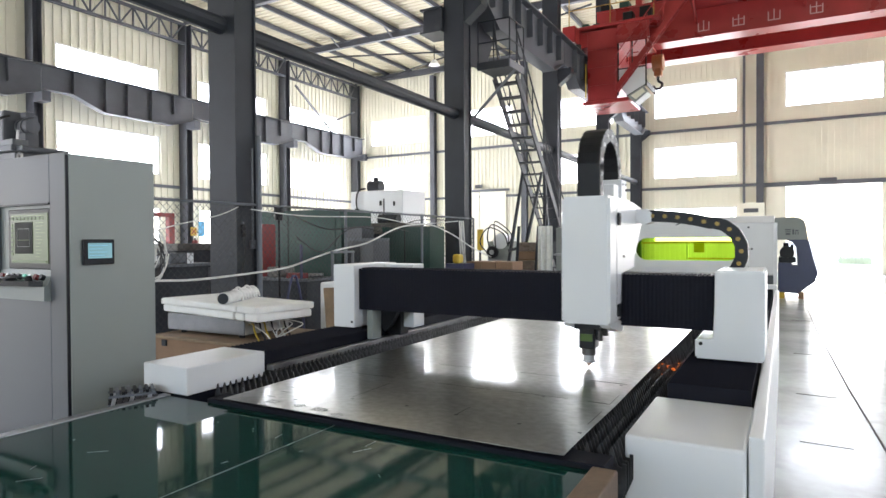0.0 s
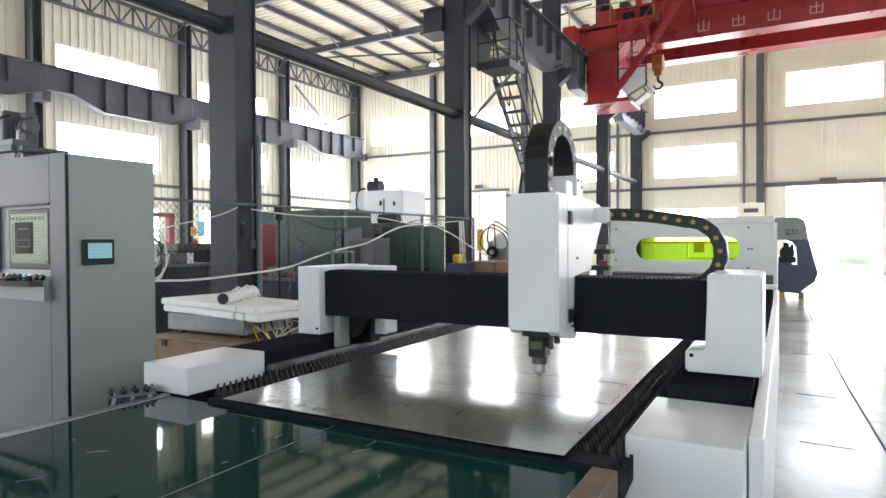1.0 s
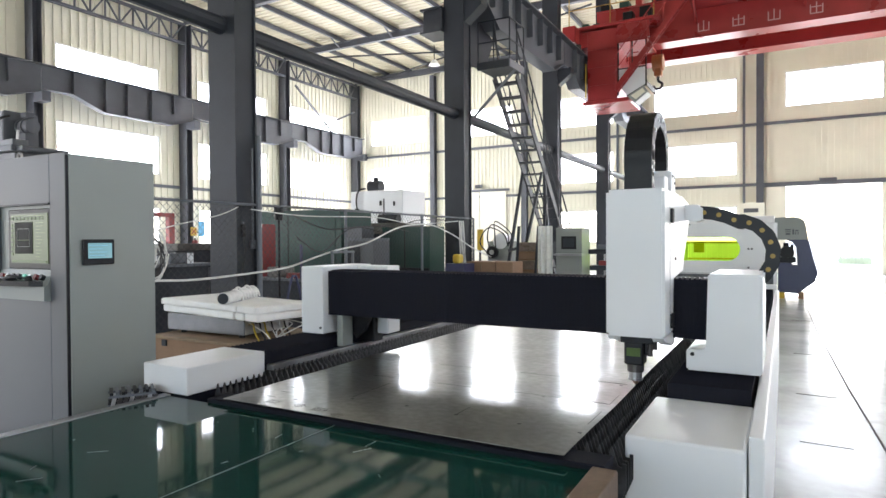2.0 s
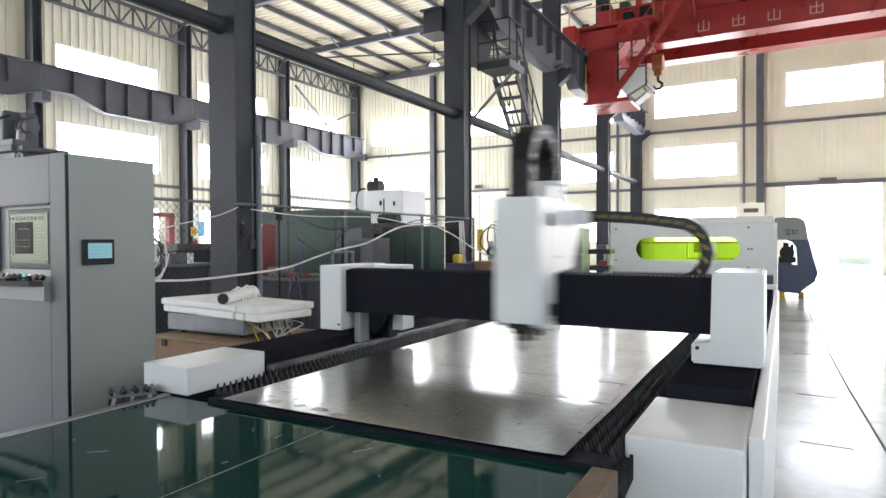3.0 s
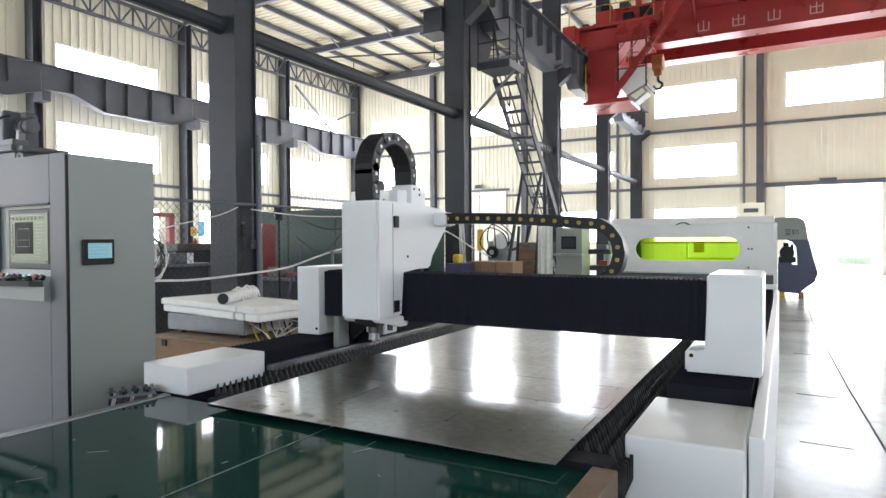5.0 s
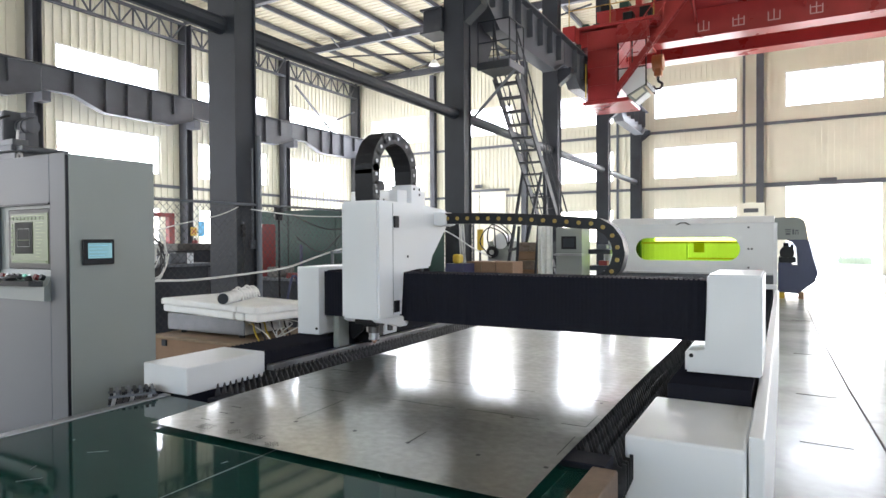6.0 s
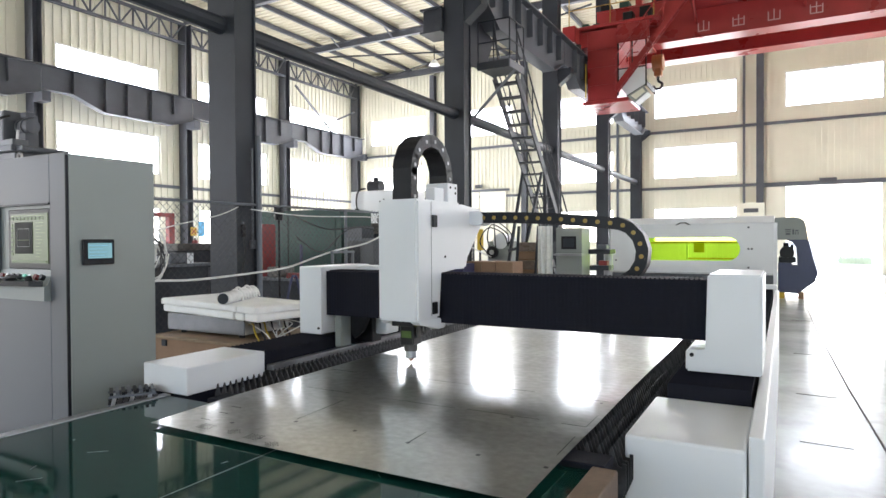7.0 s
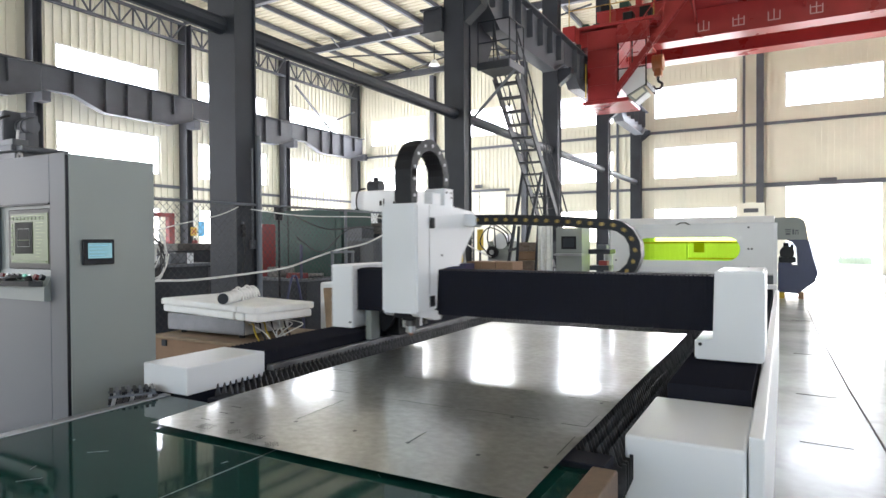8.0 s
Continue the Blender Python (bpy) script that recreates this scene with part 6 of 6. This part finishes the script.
# roof braces, lamps and small fittings
for p, q in (((X_W + 0.6, 23.9, 9.4), (X_W + 0.6, 27.6, 6.9)), ((X_W + 0.6, 28.8, 8.9), (X_W + 0.6, 25.9, 7.6))):
    tagged(part("wall_brace", bar(bmesh.new(), p, q, 0.08, 0.08), STEEL_LIGHT), "thin grey diagonal brace on the long wall", "brace", "wall braces", "structure")
for x, y, z in ((-15.12, 26.5, 10.1), (-20.33, 26.85, 10.1), (-20.14, 16.0, 10.1)):
    l_ = thing("high_bay_lamp", (x, y, z), "white dome high-bay lamp hung from the roof", "lamp", "roof lamps")
    part("shade", rod(bmesh.new(), (x, y, z), (x, y, z + 0.25), 0.28, 20, 0.10), WHITE, l_)
    part("stem", rod(bmesh.new(), (x, y, z + 0.25), (x, y, 11.08), 0.025, 8), STEEL, l_)
for p, q in (((-20.5, 23.6, 10.5), (-6.5, 29.0, 10.5)), ((-20.5, 29.0, 10.5), (-6.5, 23.6, 10.5))):
    tagged(part("roof_brace", rod(bmesh.new(), p, q, 0.04, 8), STEEL), "thin round grey roof brace", "brace", "roof braces", "structure")
kb = bmesh.new()
for y in BAYS[3:6]:
    for x in (-18.5, -15.5, -12.5, -9.5):
        bar(kb, (x, y - 0.05, 10.62), (x + 0.05, y - 0.75, 10.9), 0.05, 0.05)
        bar(kb, (x, y + 0.05, 10.62), (x + 0.05, y + 0.75, 10.9), 0.05, 0.05)
tagged(part("knee_braces", kb, STEEL_LIGHT), "short pale knee braces under the purlins", "brace", "", "structure")
# gate: sliding leaf, sign and joint lines of the floor
tagged(part("door_leaf", box(-0.70, 0.06, Y_N - 0.12, Y_N - 0.03, 0.02, 3.62, 0.01), CREAM), "cream sliding door leaf beside the gateway", "door", kind="structure")
tagged(part("door_leaf", box(3.36, 4.2, Y_N - 0.12, Y_N - 0.03, 0.02, 3.62, 0.01), CREAM), "cream sliding door leaf beside the gateway", "door", kind="structure")
tagged(part("door_track", box(-0.9, 4.3, Y_N - 0.2, Y_N - 0.13, 3.63, 3.78), STEEL_LIGHT), "grey sliding-door track", "door track", kind="structure")
sg = thing("gate_sign", (1.55, Y_N - 0.21, 3.8), "small grey sign plate over the gateway", "sign")
part("plate", box(1.25, 1.85, Y_N - 0.23, Y_N - 0.201, 3.72, 3.90), CABDARK, sg)
ac2 = thing("wall_fan_box", (-1.35, Y_N - 0.4, 2.5), "cream wall-mounted box with a vent", "vent box")
part("case", box(-1.75, -0.72, Y_N - 0.62, Y_N - 0.31, 2.2, 2.95, 0.01), CREAM, ac2)
part("vent", box(-1.5, -0.95, Y_N - 0.635, Y_N - 0.621, 2.55, 2.72), CABDARK, ac2)
JOINT = mat("dark_floor_joint", (0.05, 0.05, 0.05), 0.8)
jt = bmesh.new()
pts = [(0.62, 4.8), (0.545, 7.0), (0.50, 9.0), (0.445, 11.6), (0.42, 14.5), (0.40, 17.0)]
for a, b in zip(pts, pts[1:]):
    bar(jt, (*a, 0.001), (*b, 0.001), 0.014, 0.005)
tagged(part("floor_joint", jt, JOINT), "dark crack-like joint line in the floor", "floor joint", kind="structure")
jt = bmesh.new()
for y in (5.05, 6.6, 8.9, 12.5):
    bar(jt, (0.1, y, 0.001), (0.42, y - 0.02, 0.001), 0.003, 0.005)
tagged(part("floor_scratches", jt, JOINT), "thin dark scratches across the floor", "floor mark", kind="structure")
vg = bmesh.new()
for k in range(260):
    x, y = random.uniform(3.0, 4.6), random.uniform(44, 47)
    rod(vg, (x, y, -0.12), (x + random.uniform(-0.1, 0.1), y, -0.12 + random.uniform(0.15, 0.5)), 0.05, 4, 0.01)
tagged(part("grass_verge", vg, mat("roadside_grass", (0.50, 0.54, 0.40), 0.8)), "green grass verge across the yard", "grass", kind="stuff")

# ---------- sparks ----------
SPARK = glow_mat("orange_hot_spark", (1.0, 0.20, 0.04), 1.3)
SPARK_HOT = glow_mat("yellow_white_spark", (1.0, 0.62, 0.25), 3.5)
hot, warm = bmesh.new(), bmesh.new()
for k in range(30):
    a = radians((180 if k % 4 else 0) + random.uniform(-14, 14))
    ln_ = random.uniform(0.04, 0.26 if k % 4 else 0.10)
    p = Vector((random.uniform(-0.03, 0.0), random.uniform(-0.01, 0.01), 0.006))
    d = Vector((math.cos(a), math.sin(a), random.uniform(0.0, 0.06))).normalized()
    rod(hot if k % 7 == 0 else warm, p + d * 0.01, p + d * ln_, 0.0006, 5, 0.0003)
spray = coloured("sparks", [(hot, SPARK_HOT), (warm, SPARK)], carriage, "short spray of orange cutting sparks")
# orange cutting light on the slats, put in as many small glowing specks
SLAT_GLOW = glow_mat("dull_orange_slat_glow", (1.0, 0.20, 0.03), 0.6)
embers = thing("embers", (0, 0, 0), "glowing specks in place of orange light on the slats", "embers")
for k in range(70):
    p = Vector((random.gauss(0, 0.045), random.gauss(0, 0.11), random.uniform(-0.03, 0.012)))
    part("glow_speck", rod(bmesh.new(), p, p + Vector((random.uniform(0.004, 0.02), random.uniform(-0.01, 0.01), 0.004)), 0.0017, 5, 0.0008), SLAT_GLOW, embers)

# ---------- what moves, and when ----------
HEAD_ROWS = [
    (0.0, -0.722), (0.1, -0.773), (0.2, -0.832), (0.3, -0.885), (0.4, -0.912), (0.5, -0.906), (0.6, -0.897), (0.7, -0.894), (0.8, -0.891), (0.9, -0.893),
    (1.0, -0.869), (1.1, -0.811), (1.2, -0.756), (1.3, -0.699), (1.4, -0.643), (1.5, -0.583), (1.6, -0.525), (1.7, -0.469), (1.8, -0.43), (2.0, -0.42),
    (2.4, -0.42), (2.7, -0.44), (2.8, -0.49), (2.9, -0.721), (3.0, -1.034), (3.1, -1.372), (3.2, -1.685), (3.3, -1.85), (3.4, -1.86), (6.1, -1.86),
    (6.2, -1.842), (6.6, -1.839), (6.7, -1.832), (6.8, -1.709), (6.9, -1.636), (7.0, -1.625), (7.2, -1.625), (7.3, -1.519), (7.4, -1.423),
    (7.5, -1.404), (7.7, -1.403), (7.8, -1.433), (7.9, -1.639), (8.0, -1.821)]
GANTRY_ROWS = [
    (0.0, 3.197), (0.3, 3.197), (0.4, 3.191), (0.5, 3.10), (0.6, 2.98), (0.7, 2.907), (0.8, 2.862), (0.9, 2.857), (1.0, 2.857), (1.7, 2.857), (1.9, 2.86),
    (2.1, 2.95), (2.3, 3.10), (2.5, 3.19), (2.7, 3.205), (2.8, 3.202), (2.9, 3.15), (3.0, 3.061), (3.1, 2.986), (3.2, 2.902), (3.3, 2.854), (3.4, 2.852),
    (6.1, 2.852), (6.2, 2.867), (6.3, 2.871), (7.7, 2.869), (7.8, 2.882), (7.9, 3.028), (8.0, 3.179)]
LIFT_ROWS = [
    (0.0, 0.0), (2.5, 0.0), (2.7, 0.03), (2.8, 0.06), (2.9, 0.07), (3.1, 0.075), (3.3, 0.085), (3.5, 0.085), (6.1, 0.085), (6.3, 0.08), (6.4, 0.065), (6.5, 0.012),
    (6.6, 0.012), (6.7, 0.04), (6.8, 0.055), (6.9, 0.03), (7.0, 0.0), (7.2, 0.0), (7.4, 0.03), (7.6, 0.0), (7.7, 0.0), (7.8, 0.03), (7.9, 0.075), (8.0, 0.085)]


HEAD_ROWS = [(t, x - 0.016 * min(1.0, max(0.0, (x + 1.86) / 0.9))) for t, x in HEAD_ROWS]


def between(rows, t):
    return float(np.interp(t, [r[0] for r in rows], [r[1] for r in rows]))


def motions():
    walk(gantry, [(t, pose(0, y, 0)) for t, y in GANTRY_ROWS])
    walk(carriage, [(t, pose(x - X_FACE, 0, 0)) for t, x in HEAD_ROWS])
    walk(cutter, [(t, pose(0, 0, z)) for t, z in LIFT_ROWS])
    walk(loop, [(t, pose(0, 0, (z - 0.085) * 0.4)) for t, z in LIFT_ROWS])
    walk(sheet, [(t, pose(0, y, 0)) for t, y in ((0.0, 0.0), (4.75, 0.0), (5.0, -0.08), (5.25, -0.19), (5.5, -0.30), (5.75, -0.345), (8.0, -0.345))])
    walk(flap, [(t, pose(BEND.x, BEND.y, BEND.z, a, 0, 0)) for t, a in ((0.0, 0.0), (4.75, 0.0), (5.0, 0.3), (5.25, 0.7), (5.5, 1.1), (5.75, 1.3), (8.0, 1.3))])
    hide, burn = pose(X_FACE - 0.125, -0.085, 1.25, 0, 90, 0), pose(CX - 0.01, CY, 0.782)
    walk(spray, [(0.0, hide), (6.4, hide), (6.467, burn), (6.633, burn), (6.7, hide), (8.0, hide)])
    walk(embers, [(t, pose(x, y, z)) for t, x, y, z in ((0.0, -0.53, 3.45, 0.755), (0.4, -0.53, 3.40, 0.755), (0.6, -1.2, 3.2, 0.42), (1.2, -1.2, 3.0, 0.42), (1.35, -0.53, 3.1, 0.755),
                                                         (1.7, -0.53, 2.98, 0.755), (1.9, -1.2, 3.0, 0.42), (8.0, -1.2, 3.0, 0.42))])
    steps = [r[0] for r in HEAD_ROWS]
    for i, ln in enumerate(LINKS):
        walk(ln, [(t, link_pose(i, between(HEAD_ROWS, t))) for t in steps])


motions()
